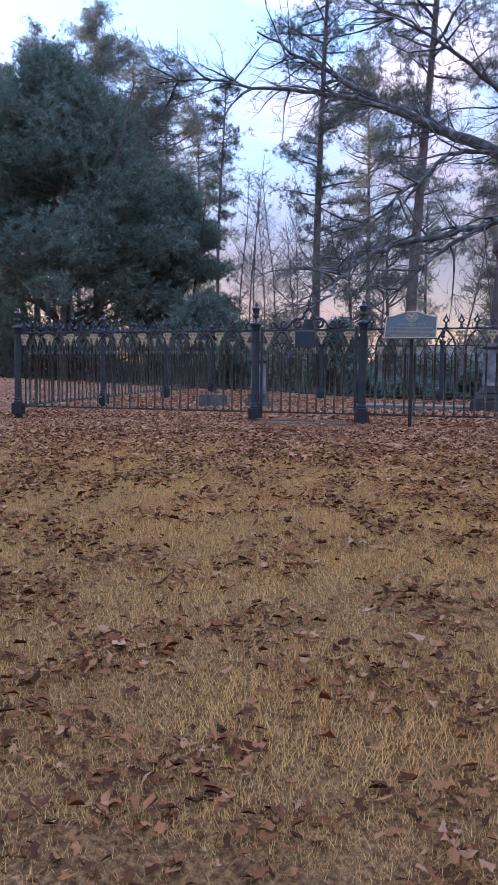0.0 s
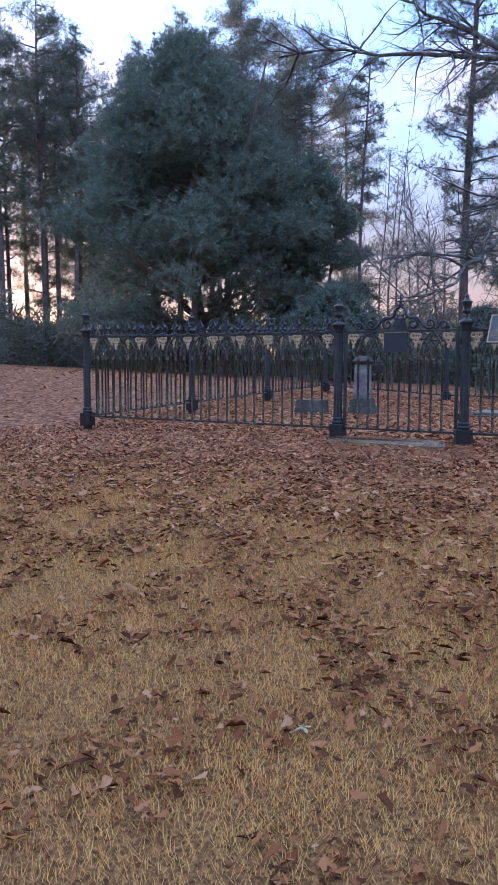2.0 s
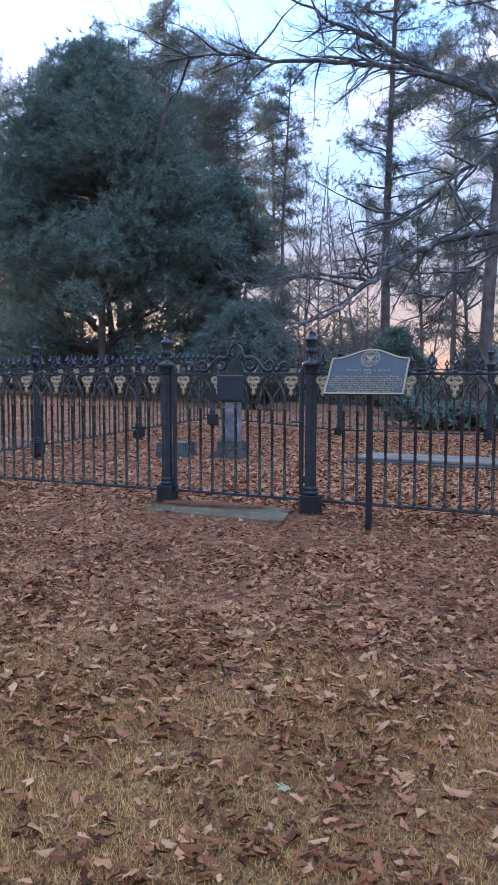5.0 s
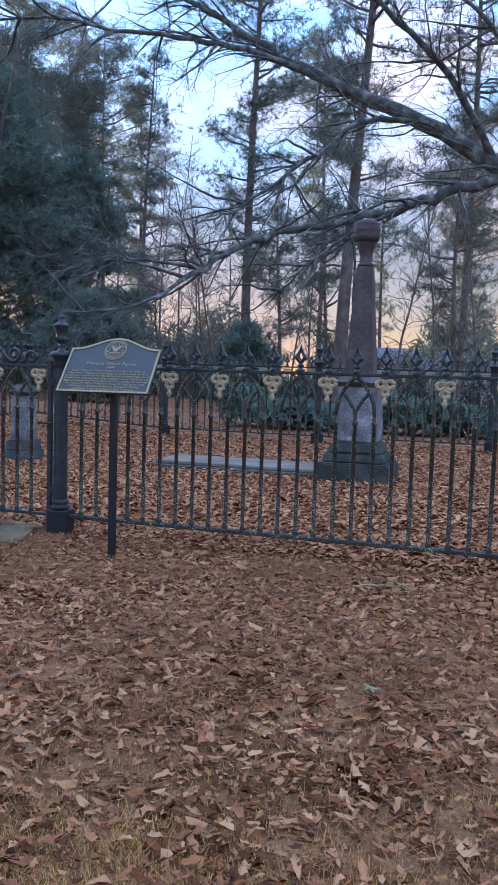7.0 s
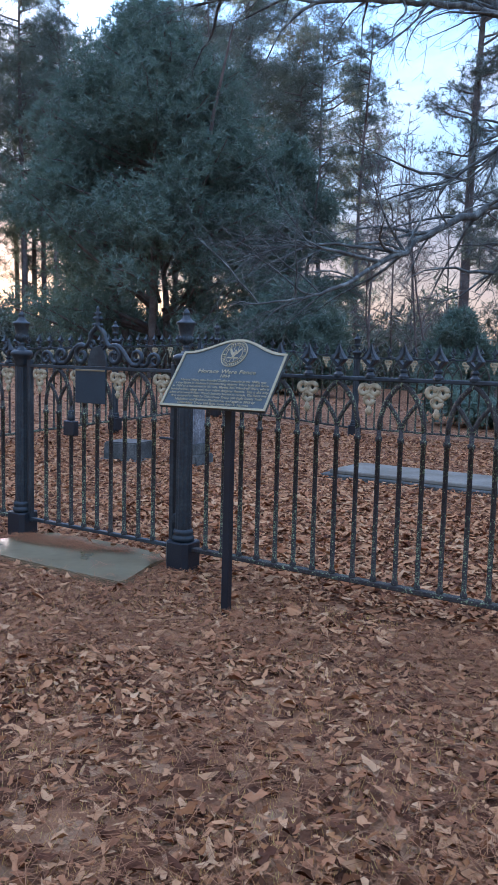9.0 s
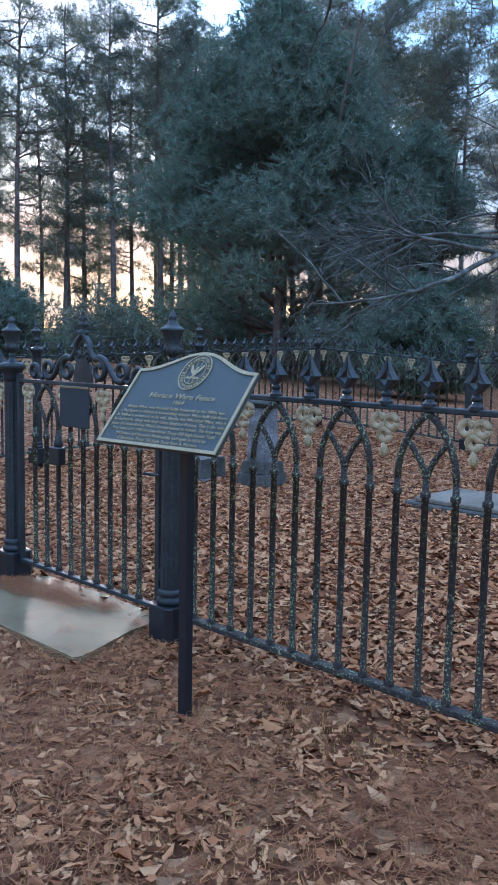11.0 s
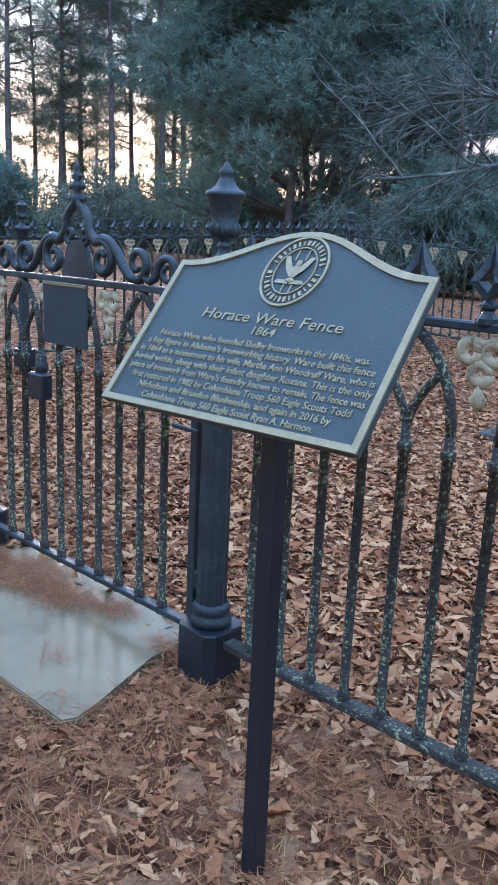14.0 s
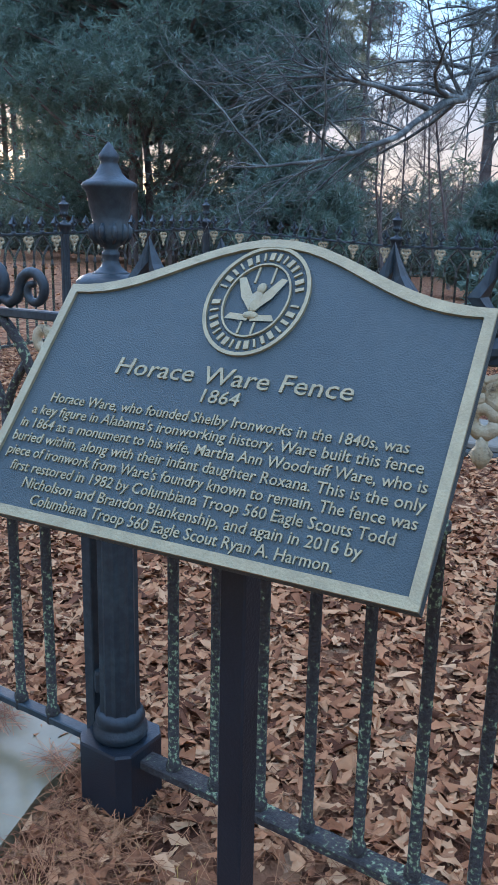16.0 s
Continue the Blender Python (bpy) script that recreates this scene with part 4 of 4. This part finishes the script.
def oak_tree():
    """The leafless oak whose lichened limbs reach over the graves."""
    rng = np.random.default_rng(77)
    ox, oy = 6.6, 13.6
    gz = ground_z(ox, oy)
    tree = empty("oak_tree", pose(ox, oy, gz), "large leafless oak with lichen-grey limbs over the graves", "tree")
    o = np.array([ox, oy, gz])
    wood = Wood(10)
    wood.tube(np.array([(ox, oy, gz - 0.3), (ox, oy, gz + 0.6), (ox - 0.1, oy, gz + 2.4), (ox - 0.5, oy, 3.9), (ox - 0.8, oy, 5.5), (ox - 0.6, oy + 0.5, 9.0), (ox, oy + 0.8, 13.0)]) - o, 0.48, 0.14)
    wood.mesh("trunk", OAK_BARK, tree)
    mains = (
        ("limb", ((5.9, 13.6, 3.9), (4.4, 13.7, 4.7), (2.3, 13.8, 6.0), (0.15, 14.1, 7.25), (-1.2, 14.3, 7.95), (-2.75, 14.1, 8.7), (-3.9, 14.2, 9.5), (-5.0, 14.1, 10.2), (-6.4, 13.6, 11.0)), 0.26, 0.025),
        ("limb", ((-1.2, 14.3, 7.95), (-2.2, 14.1, 8.4), (-3.3, 13.2, 8.6), (-4.3, 12.2, 8.6), (-5.8, 11.5, 8.6), (-6.9, 10.9, 8.8), (-8.2, 10.6, 8.7)), 0.10, 0.015),
        ("limb", ((1.1, 13.95, 6.68), (0.3, 13.9, 7.05), (-0.6, 13.4, 6.9), (-1.2, 12.2, 5.9), (-1.8, 11.6, 5.3), (-2.5, 10.8, 4.5), (-3.3, 10.5, 4.2)), 0.085, 0.015),
        ("limb", ((5.8, 13.5, 4.2), (4.3, 12.7, 5.3), (2.4, 12.1, 5.2), (1.2, 11.7, 4.8), (0.5, 11.6, 4.5), (-0.3, 11.2, 4.3), (-1.7, 10.4, 3.9), (-2.2, 9.3, 3.4), (-2.4, 7.9, 2.8)), 0.15, 0.045),
        ("limb", ((0.5, 11.6, 4.5), (-0.2, 10.9, 4.0), (-0.9, 10.2, 3.3), (-1.6, 10.0, 2.5)), 0.05, 0.012),
        ("bough", ((-2.4, 7.9, 2.8), (-1.9, 5.9, 2.3), (-2.0, 5.2, 2.12), (-2.2, 4.5, 1.95), (-2.4, 3.9, 1.9)), 0.036, 0.005),
        ("bough", ((-2.4, 7.9, 2.8), (-2.0, 5.8, 2.7), (-2.3, 5.1, 2.72), (-2.6, 4.4, 2.5)), 0.032, 0.005),
        ("bough", ((-2.3, 8.4, 3.0), (-2.9, 7.4, 3.05), (-3.4, 6.5, 2.9), (-3.8, 5.8, 2.6)), 0.03, 0.005),
        ("limb", ((2.3, 13.8, 6.0), (1.5, 12.9, 7.4), (0.2, 12.0, 8.6), (-1.2, 11.6, 9.6), (-2.8, 11.5, 10.6)), 0.09, 0.02),
        ("limb", ((4.4, 13.7, 4.7), (3.6, 13.0, 6.6), (2.2, 12.2, 8.2), (0.9, 11.4, 9.3)), 0.09, 0.02),
    )
    twigs = Wood(3)
    for name, pts, r0, r1 in mains:
        pts = np.array(pts) - o
        n = len(pts)
        fine = np.linspace(0, n - 1, 4 * n)
        line = np.stack([np.interp(fine, np.arange(n), pts[:, i]) for i in range(3)], 1)
        line[1:-1] = (line[:-2] + 2 * line[1:-1] + line[2:]) / 4
        line[2:-2] += 0.035 * rng.normal(size=line[2:-2].shape) * min(1.0, r0 * 8)
        limb = Wood(8)
        limb.tube(line, r0, r1)
        limb.mesh(name, OAK_BARK, tree)
        total = np.linalg.norm(np.diff(line, axis=0), axis=1).sum()
        low = name == "bough"
        for k in range(int(total * (3.2 if low else 4.4))):
            s = rng.uniform(0.25, 1.0)
            i = int(s * (len(line) - 2))
            d = unit(line[i + 1] - line[i])
            aim = unit(d * 0.9 + (0.5 if low else 0.65) * rng.normal(size=3) + np.array([-0.15, -0.1, 0.1 if not low else 0.05]))
            ln = rng.uniform(0.5, 2.4) * (0.62 if low else 1.1)
            t1 = wander(line[i], aim, ln, 7, rng, 0.17, 0.02)
            twigs.tube(t1, (0.006 + 0.005 * ln) if low else max(0.010, 0.016 * ln), 0.003, 4)
            for m in range(int(3 + 3.2 * ln)):
                b = t1[rng.integers(1, 7)]
                aim2 = unit(aim + 0.55 * rng.normal(size=3))
                l2 = rng.uniform(0.25, 0.9)
                t2 = wander(b, aim2, l2, 4, rng, 0.2)
                twigs.tube(t2, 0.0045 if low else 0.007, 0.002 if low else 0.003)
                for q in range(3):
                    twigs.tube(wander(t2[rng.integers(1, 4)], aim2 + 0.9 * rng.normal(size=3), rng.uniform(0.1, 0.35), 2, rng, 0.2), 0.003 if low else 0.0045, 0.0016 if low else 0.0025)
    tagged(twigs.mesh("branchwork", OAK_BARK, tree), kind="stuff")


oak_tree()

# ---- far buildings ----
WALL_WHITE = material("white_siding", [(0.3, (0.55, 0.56, 0.57)), (0.7, (0.72, 0.73, 0.74))], 1, 0.7, 0, 0.1, 20)
ROOF_GREY = material("grey_shingle_roof", [(0.3, (0.12, 0.13, 0.14)), (0.7, (0.2, 0.21, 0.22))], 3, 0.9, 0, 0.4, 20)
DARK_GLASS = material("dark_window_glass", [(0.3, (0.02, 0.025, 0.03)), (0.7, (0.04, 0.045, 0.05))], 2, 0.1, 0, 0, 1)
TAN_WALL = material("tan_block_wall", [(0.3, (0.30, 0.26, 0.22)), (0.7, (0.42, 0.37, 0.32))], 1, 0.8, 0, 0.2, 20)


def far_house(x, y, w, d, eave, ridge, wall_mat, label, windows):
    z = ground_z(x, y)
    h = empty("house", pose(x, y, z, 0, 0, 8), label, "house")
    part("wall", box(bmesh.new(), (0, 0, eave / 2 - 0.2), (w, d, eave + 0.4), 0.02), wall_mat, h)
    bm = bmesh.new()
    o = 0.4
    pts = [(-w / 2 - o, -d / 2 - o, eave), (w / 2 + o, -d / 2 - o, eave), (w / 2 + o, d / 2 + o, eave), (-w / 2 - o, d / 2 + o, eave), (-w / 2 - o, 0, ridge), (w / 2 + o, 0, ridge)]
    vs = [bm.verts.new(p) for p in pts]
    for f in ((0, 1, 5, 4), (2, 3, 4, 5), (0, 4, 3), (1, 2, 5), (3, 2, 1, 0)):
        bm.faces.new([vs[i] for i in f])
    part("roof", bm, ROOF_GREY, h)
    for k in range(windows):
        wx = -w / 2 + w * (k + 0.5) / windows
        win = part("window", box(bmesh.new(), (wx, -d / 2 - 0.02, eave * 0.52), (1.15, 0.08, 1.25), 0.02), WALL_WHITE, h)
        part("pane", box(bmesh.new(), (wx, -d / 2 - 0.065, eave * 0.52), (0.95, 0.02, 1.05), 0.005), DARK_GLASS, win)


far_house(1.5, 47.0, 19.0, 8.0, 2.4, 3.9, WALL_WHITE, "low white house with a grey roof among trees", 6)
far_house(-20.0, 46.0, 2.6, 3.0, 1.5, 2.0, TAN_WALL, "small tan outbuilding beyond the trees", 1)

# hedge behind the graves
rng = np.random.default_rng(5)
n = 5200
hx = rng.uniform(-3.0, 9.5, n)
hy = 11.8 + rng.normal(size=n) * 0.45
top = 0.62 + 0.16 * np.sin(hx * 1.7) + 0.1 * np.sin(hx * 4.1)
hz = np.array([ground_z(a, b) for a, b in zip(hx, hy)]) + top * np.sqrt(rng.uniform(0.02, 1, n))
v, f = tufts(np.stack([hx, hy, hz], 1), unit(rng.normal(size=(n, 3)) * 0.6 + np.array([0, 0, 0.6])), 7, 0.17, 0.03, 0.6, rng)
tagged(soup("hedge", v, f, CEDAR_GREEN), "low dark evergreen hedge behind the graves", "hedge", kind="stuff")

# brush along the edge of the wood
n = 24000
ang = np.radians(rng.uniform(-4, 78, n))
dist = rng.uniform(40, 66, n)
bx, by = 2 - np.sin(ang) * dist, -4 + np.cos(ang) * dist
bz = np.array([ground_z(a, b) for a, b in zip(bx, by)]) + 5.6 * (0.65 + 0.5 * np.sin(ang * 31) * np.sin(ang * 13 + 1)) * rng.uniform(0, 1, n) ** 1.5
v, f = tufts(np.stack([bx, by, bz], 1), unit(rng.normal(size=(n, 3)) * 0.6 + np.array([0, 0, 0.5])), 5, 0.75, 0.05, 0.65, rng)
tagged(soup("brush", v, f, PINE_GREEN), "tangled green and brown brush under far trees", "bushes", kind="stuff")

# ---- fallen leaves, dry grass and needles ----
LEAF = material("dry_fallen_leaf", [(0.2, (0.095, 0.036, 0.018)), (0.42, (0.345, 0.140, 0.062)), (0.66, (0.48, 0.235, 0.108)), (0.94, (0.58, 0.345, 0.18))], 30, 0.7, 0.0, 0.25, 90, 0.3, island=0.7, spec=0.08)
OLD_LEAF = material("weathered_fallen_leaf", [(0.22, (0.07, 0.027, 0.012)), (0.5, (0.20, 0.074, 0.028)), (0.78, (0.34, 0.148, 0.058)), (0.97, (0.52, 0.34, 0.20))], 30, 0.75, 0.0, 0.25, 90, 0.3, island=0.75, spec=0.06)
STRAW = material("dormant_grass_blade", [(0.25, (0.46, 0.21, 0.068)), (0.45, (0.67, 0.35, 0.112)), (0.58, (0.73, 0.42, 0.135)), (0.74, (0.58, 0.43, 0.125))], 1.2, 0.85, 0.0, 0.0, 1, 0.3, island=0.45, spec=0.05)
NEEDLE = material("fallen_pine_needle", [(0.3, (0.17, 0.062, 0.027)), (0.7, (0.36, 0.16, 0.07))], 3, 0.8, 0.0, 0.0, 1, 0.3, island=0.6, spec=0.2)


def ground_many(x, y):
    x, y = np.asarray(x), np.asarray(y)
    z = np.interp(y, [p[0] for p in PROFILE], [p[1] for p in PROFILE])
    s = np.clip((x + 2.5) / (-5.3 + 2.5), 0, 1)
    s = s * s * (3 - 2 * s)
    z = z + s * (-0.07 + 0.024 * np.clip(y, 0, 8)) + 0.035 * np.clip(-5.3 - x, 0, 30)
    return z + 0.004


def value_noise(x, y, cell, seed):
    """Smooth random patches between 0 and 1."""
    g = np.random.default_rng(seed).uniform(size=(128, 128))
    u, v = x / cell, y / cell
    i, j = np.floor(u).astype(int), np.floor(v).astype(int)
    a, b = u - i, v - j
    a, b = a * a * (3 - 2 * a), b * b * (3 - 2 * b)
    return (g[i % 128, j % 128] * (1 - a) + g[(i + 1) % 128, j % 128] * a) * (1 - b) + (g[i % 128, (j + 1) % 128] * (1 - a) + g[(i + 1) % 128, (j + 1) % 128] * a) * b


def off_slab(x, y):
    w = 0.05 * np.sin(11 * x + 7 * y)
    return ~((x > -1.40) & (x < -0.10 + w) & (y > -0.50 + w) & (y < 0.02 + w))


def leaves(name, n, x0, x1, y0, y1, size, keep, label, seed, lift=0.022, mat=LEAF):
    rng = np.random.default_rng(seed)
    x, y = rng.uniform(x0, x1, n), rng.uniform(y0, y1, n)
    m = keep(x, y, rng)
    x, y = x[m], y[m]
    n = len(x)
    half = np.array([(-0.5, 0.0), (-0.26, 0.15), (-0.06, 0.11), (0.2, 0.23), (0.5, 0.01), (0.18, -0.22), (-0.04, -0.12), (-0.24, -0.17)])
    k = len(half)
    s = size * (0.4 + 1.35 * rng.uniform(0, 1, n) ** 1.7)
    wide = rng.uniform(0.75, 1.35, n)
    curl, fold = rng.uniform(-0.7, 1.2, n), rng.uniform(-0.5, 1.0, n)
    px = half[None, :, 0] * s[:, None]
    py = half[None, :, 1] * (s * wide)[:, None]
    pz = (curl[:, None] * half[None, :, 0] ** 2 + fold[:, None] * np.abs(half[None, :, 1])) * s[:, None]
    px = px + 0.06 * s[:, None] * rng.normal(size=px.shape)
    py = py * rng.uniform(0.7, 1.2, py.shape)
    pz = pz + 0.05 * s[:, None] * rng.normal(size=pz.shape)
    p = np.stack([px, py, pz], 2)
    tx, ty, tz = rng.normal(0, 0.2, n), rng.normal(0, 0.2, n), rng.uniform(0, 2 * math.pi, n)
    zz = p[..., 2] + p[..., 0] * tx[:, None] + p[..., 1] * ty[:, None]
    zz = zz - zz.min(1, keepdims=True) * 0.8
    cx, sx = np.cos(tz)[:, None], np.sin(tz)[:, None]
    out = np.stack([x[:, None] + p[..., 0] * cx - p[..., 1] * sx, y[:, None] + p[..., 0] * sx + p[..., 1] * cx, zz + (ground_many(x, y) + lift * rng.uniform(0, 1, n) ** 1.5)[:, None]], 2)
    fan = np.array([(0, 2, 1), (2, 4, 3), (0, 4, 2), (0, 6, 4), (4, 6, 5), (0, 7, 6)])
    f = (np.arange(n)[:, None, None] * k + fan[None]).reshape(-1, 3)
    ob = soup(name, out.reshape(-1, 3), f, mat)
    ob.data.shade_smooth()
    return tagged(ob, label, "leaves", kind="stuff")


def keep_near(x, y, rng):
    out = y < 0
    dens = np.where(out, np.clip((y + 5.2 + 0.8 * value_noise(x, y, 0.9, 21)) / 2.8, 0, 1) * (1 - 0.45 * np.clip((-0.9 - y) / 1.4, 0, 1)), np.clip(1.15 - 0.13 * y, 0.5, 1)) * np.where(out, 0.35 + 0.8 * value_noise(x, y, 0.55, 1), 0.6 + 0.5 * value_noise(x, y, 0.55, 1))
    edge = np.clip(np.minimum(x + 6.2, 4.4 - x) / 0.9 + 0.6 * value_noise(x, y, 0.7, 32) - 0.1, 0, 1)
    return (rng.uniform(size=len(x)) < dens * edge) & off_slab(x, y)


def keep_lawn(x, y, rng):
    clump = np.clip(2.2 * value_noise(x, y, 0.24, 12) - 0.5, 0.08, 1.3)
    dens = 1.4 * np.clip((-0.9 - y) / 1.6, 0, 1) * clump * (0.35 + 0.65 * value_noise(x, y, 0.9, 13))
    edge = np.clip(np.minimum(np.minimum(x + 6.6, 5.4 - x), y + 12.4) / 2.4 + 0.5 * value_noise(x, y, 0.7, 31) - 0.25, 0, 1)
    return rng.uniform(size=len(x)) < dens * edge


def keep_far(x, y, rng):
    inside = (x > -5.4) & (x < 3.6) & (y > -10.5) & (y < 8.0)
    return ~inside & (rng.uniform(size=len(x)) < 0.3 + 0.7 * value_noise(x, y, 1.1, 2))


leaves("fallen_leaves", 265000, -6.2, 4.4, -5.4, 8.0, 0.043, keep_near, "curled brown and russet oak leaves covering the ground", 1)
leaves("fallen_leaves", 22000, -1.6, 3.6, 0.02, 2.6, 0.052, keep_near, "broad curled brown oak leaves lying inside the fence", 14, 0.035)
leaves("lawn_leaves", 165000, -6.6, 5.4, -12.4, -0.9, 0.039, keep_lawn, "dark withered oak leaves lying between the grass blades", 6, 0.03, OLD_LEAF)
leaves("scattered_leaves", 24000, -22, 16, -14, 16, 0.075, keep_far, "thin cover of brown leaves on far grass", 2)


def blades(name, n, x0, x1, y0, y1, tall, keep, label, mat, seed):
    rng = np.random.default_rng(seed)
    x, y = rng.uniform(x0, x1, n), rng.uniform(y0, y1, n)
    m = keep(x, y, rng)
    x, y = x[m], y[m]
    n = len(x)
    h = tall * rng.uniform(0.5, 1.3, n)
    a = rng.uniform(0, 2 * math.pi, n)
    lean = rng.uniform(0.2, 1.3, n) * h
    w = 0.0014
    base = np.stack([x, y, ground_many(x, y) - 0.012], 1)
    side = np.stack([np.cos(a + 1.57), np.sin(a + 1.57), 0 * a], 1) * w
    tip = base + np.stack([np.cos(a) * lean, np.sin(a) * lean, h], 1)
    v = np.stack([base - side, base + side, tip], 1).reshape(-1, 3)
    return tagged(soup(name, v, np.arange(3 * n).reshape(-1, 3), mat), label, "grass", kind="stuff")


def keep_grass(x, y, rng):
    edge = np.clip(np.minimum(np.minimum(x + 6.8, 5.6 - x), y + 12.6) / 2.5, 0, 1)
    dens = edge * np.clip((-0.7 - y) / 2.6, 0.5, 1.0) * (0.82 + 0.3 * value_noise(x, y, 0.6, 4))
    return rng.uniform(size=len(x)) < dens


blades("dormant_grass", 700000, -6.8, 5.6, -12.6, -0.1, 0.034, keep_grass, "short straw-coloured dormant lawn grass", STRAW, 3)
blades("dormant_grass", 220000, -2.0, 3.0, -8.7, -3.2, 0.034, keep_grass, "short straw-coloured dormant lawn grass", STRAW, 5)

# pine needles drifted about the gate and the sign
rng = np.random.default_rng(8)
n = 92000
x, y = rng.uniform(-6.0, 4.2, n), -0.1 - np.abs(rng.normal(0, 2.1, n))
x[:12000], y[:12000] = rng.uniform(-2.4, 2.2, 12000), rng.normal(-0.25, 0.55, 12000)
x[90000:], y[90000:] = rng.uniform(-1.4, -0.1, n - 90000), rng.normal(-0.04, 0.1, n - 90000)
on = ~off_slab(x, y)
patch = value_noise(x, y, 0.35, 9)
keep = np.where(on, ((patch > 0.8) & (rng.uniform(size=n) < 0.25)) | ((y > -0.13 - 0.1 * np.sin(4 * x)) & (patch > 0.3)), rng.uniform(0.1, 0.8, n) < patch) & (y > -5.5)
x, y, on = x[keep], y[keep], on[keep]
a, ln = rng.uniform(0, math.pi, len(x)), np.where(on, rng.uniform(0.05, 0.10, len(x)), rng.uniform(0.03, 0.08, len(x)))
z = np.where(on, 0.026, ground_many(x, y) + 0.014) + rng.uniform(0, 0.03, len(x)) * ~on + 0.008 * on
d = np.stack([np.cos(a) * ln, np.sin(a) * ln, rng.normal(0, 0.006, len(x))], 1)
s = np.stack([-np.sin(a), np.cos(a), 0 * a], 1) * 0.0009
c = np.stack([x, y, z], 1)
v = np.stack([c - d - s, c - d + s, c + d + s, c + d - s], 1).reshape(-1, 3)
i = np.arange(len(x))[:, None] * 4
f = np.concatenate([i + [[0, 1, 2]], i + [[0, 2, 3]]], 1).reshape(-1, 3)
tagged(soup("pine_needles", v, f, NEEDLE), "rust-brown pine needles drifted over slab and ground", "needles", kind="stuff")

# lichen and lichened twigs dropped from the oak
LICHEN = material("pale_green_lichen", [(0.3, (0.22, 0.225, 0.12)), (0.7, (0.42, 0.42, 0.25))], 40, 0.9, 0.0, 0.5, 120, 0.4, spec=0.1)


def lichen_tuft(x, y, size, seed):
    rng = np.random.default_rng(seed)
    bm = bmesh.new()
    for k in range(9):
        a = rng.uniform(0, 2 * math.pi)
        r = size * rng.uniform(0.15, 0.6)
        bmesh.ops.create_icosphere(bm, subdivisions=1, radius=1.0, matrix=Matrix.Translation((r * math.cos(a), r * math.sin(a), size * 0.2)) @ Matrix.Rotation(a, 4, "Z") @ Matrix.Rotation(rng.uniform(-0.6, 0.6), 4, "Y") @ Matrix.Diagonal((size * rng.uniform(0.25, 0.5), size * rng.uniform(0.12, 0.25), size * 0.07, 1)))
    ob = link_mesh("lichen_tuft", bm, LICHEN)
    ob.matrix_world = pose(x, y, ground_z(x, y) + 0.022)
    return tagged(ob, "pale green leafy lichen dropped on the grass", "lichen")


def lichened_twig(x, y, length, turn, seed):
    rng = np.random.default_rng(seed)
    wood = Wood(5)
    main = wander((-0.5 * length, 0, 0.02), (1, 0, 0.06), length, 7, rng, 0.14)
    main[:, 2] = np.clip(main[:, 2], 0.01, 0.07)
    wood.tube(main, 0.007, 0.003)
    for k in range(6):
        b = main[rng.integers(2, 7)]
        side = wander(b, (rng.uniform(0, 1), rng.choice([-1, 1]) * rng.uniform(0.4, 1), rng.uniform(-0.1, 0.4)), length * rng.uniform(0.2, 0.4), 4, rng, 0.25)
        side[:, 2] = np.clip(side[:, 2], 0.005, 0.09)
        wood.tube(side, 0.0045, 0.002)
    ob = wood.mesh("fallen_twig", LICHEN, None)
    ob.matrix_world = pose(x, y, ground_z(x, y) + 0.02, 0, 0, turn)
    return tagged(ob, "fallen oak twig crusted with pale lichen", "twig")


lichen_tuft(1.726, -4.305, 0.04, 1)
lichen_tuft(1.437, -6.496, 0.034, 2)
lichen_tuft(2.68, -2.15, 0.045, 3)
lichened_twig(2.5, -0.72, 0.34, -8, 4)
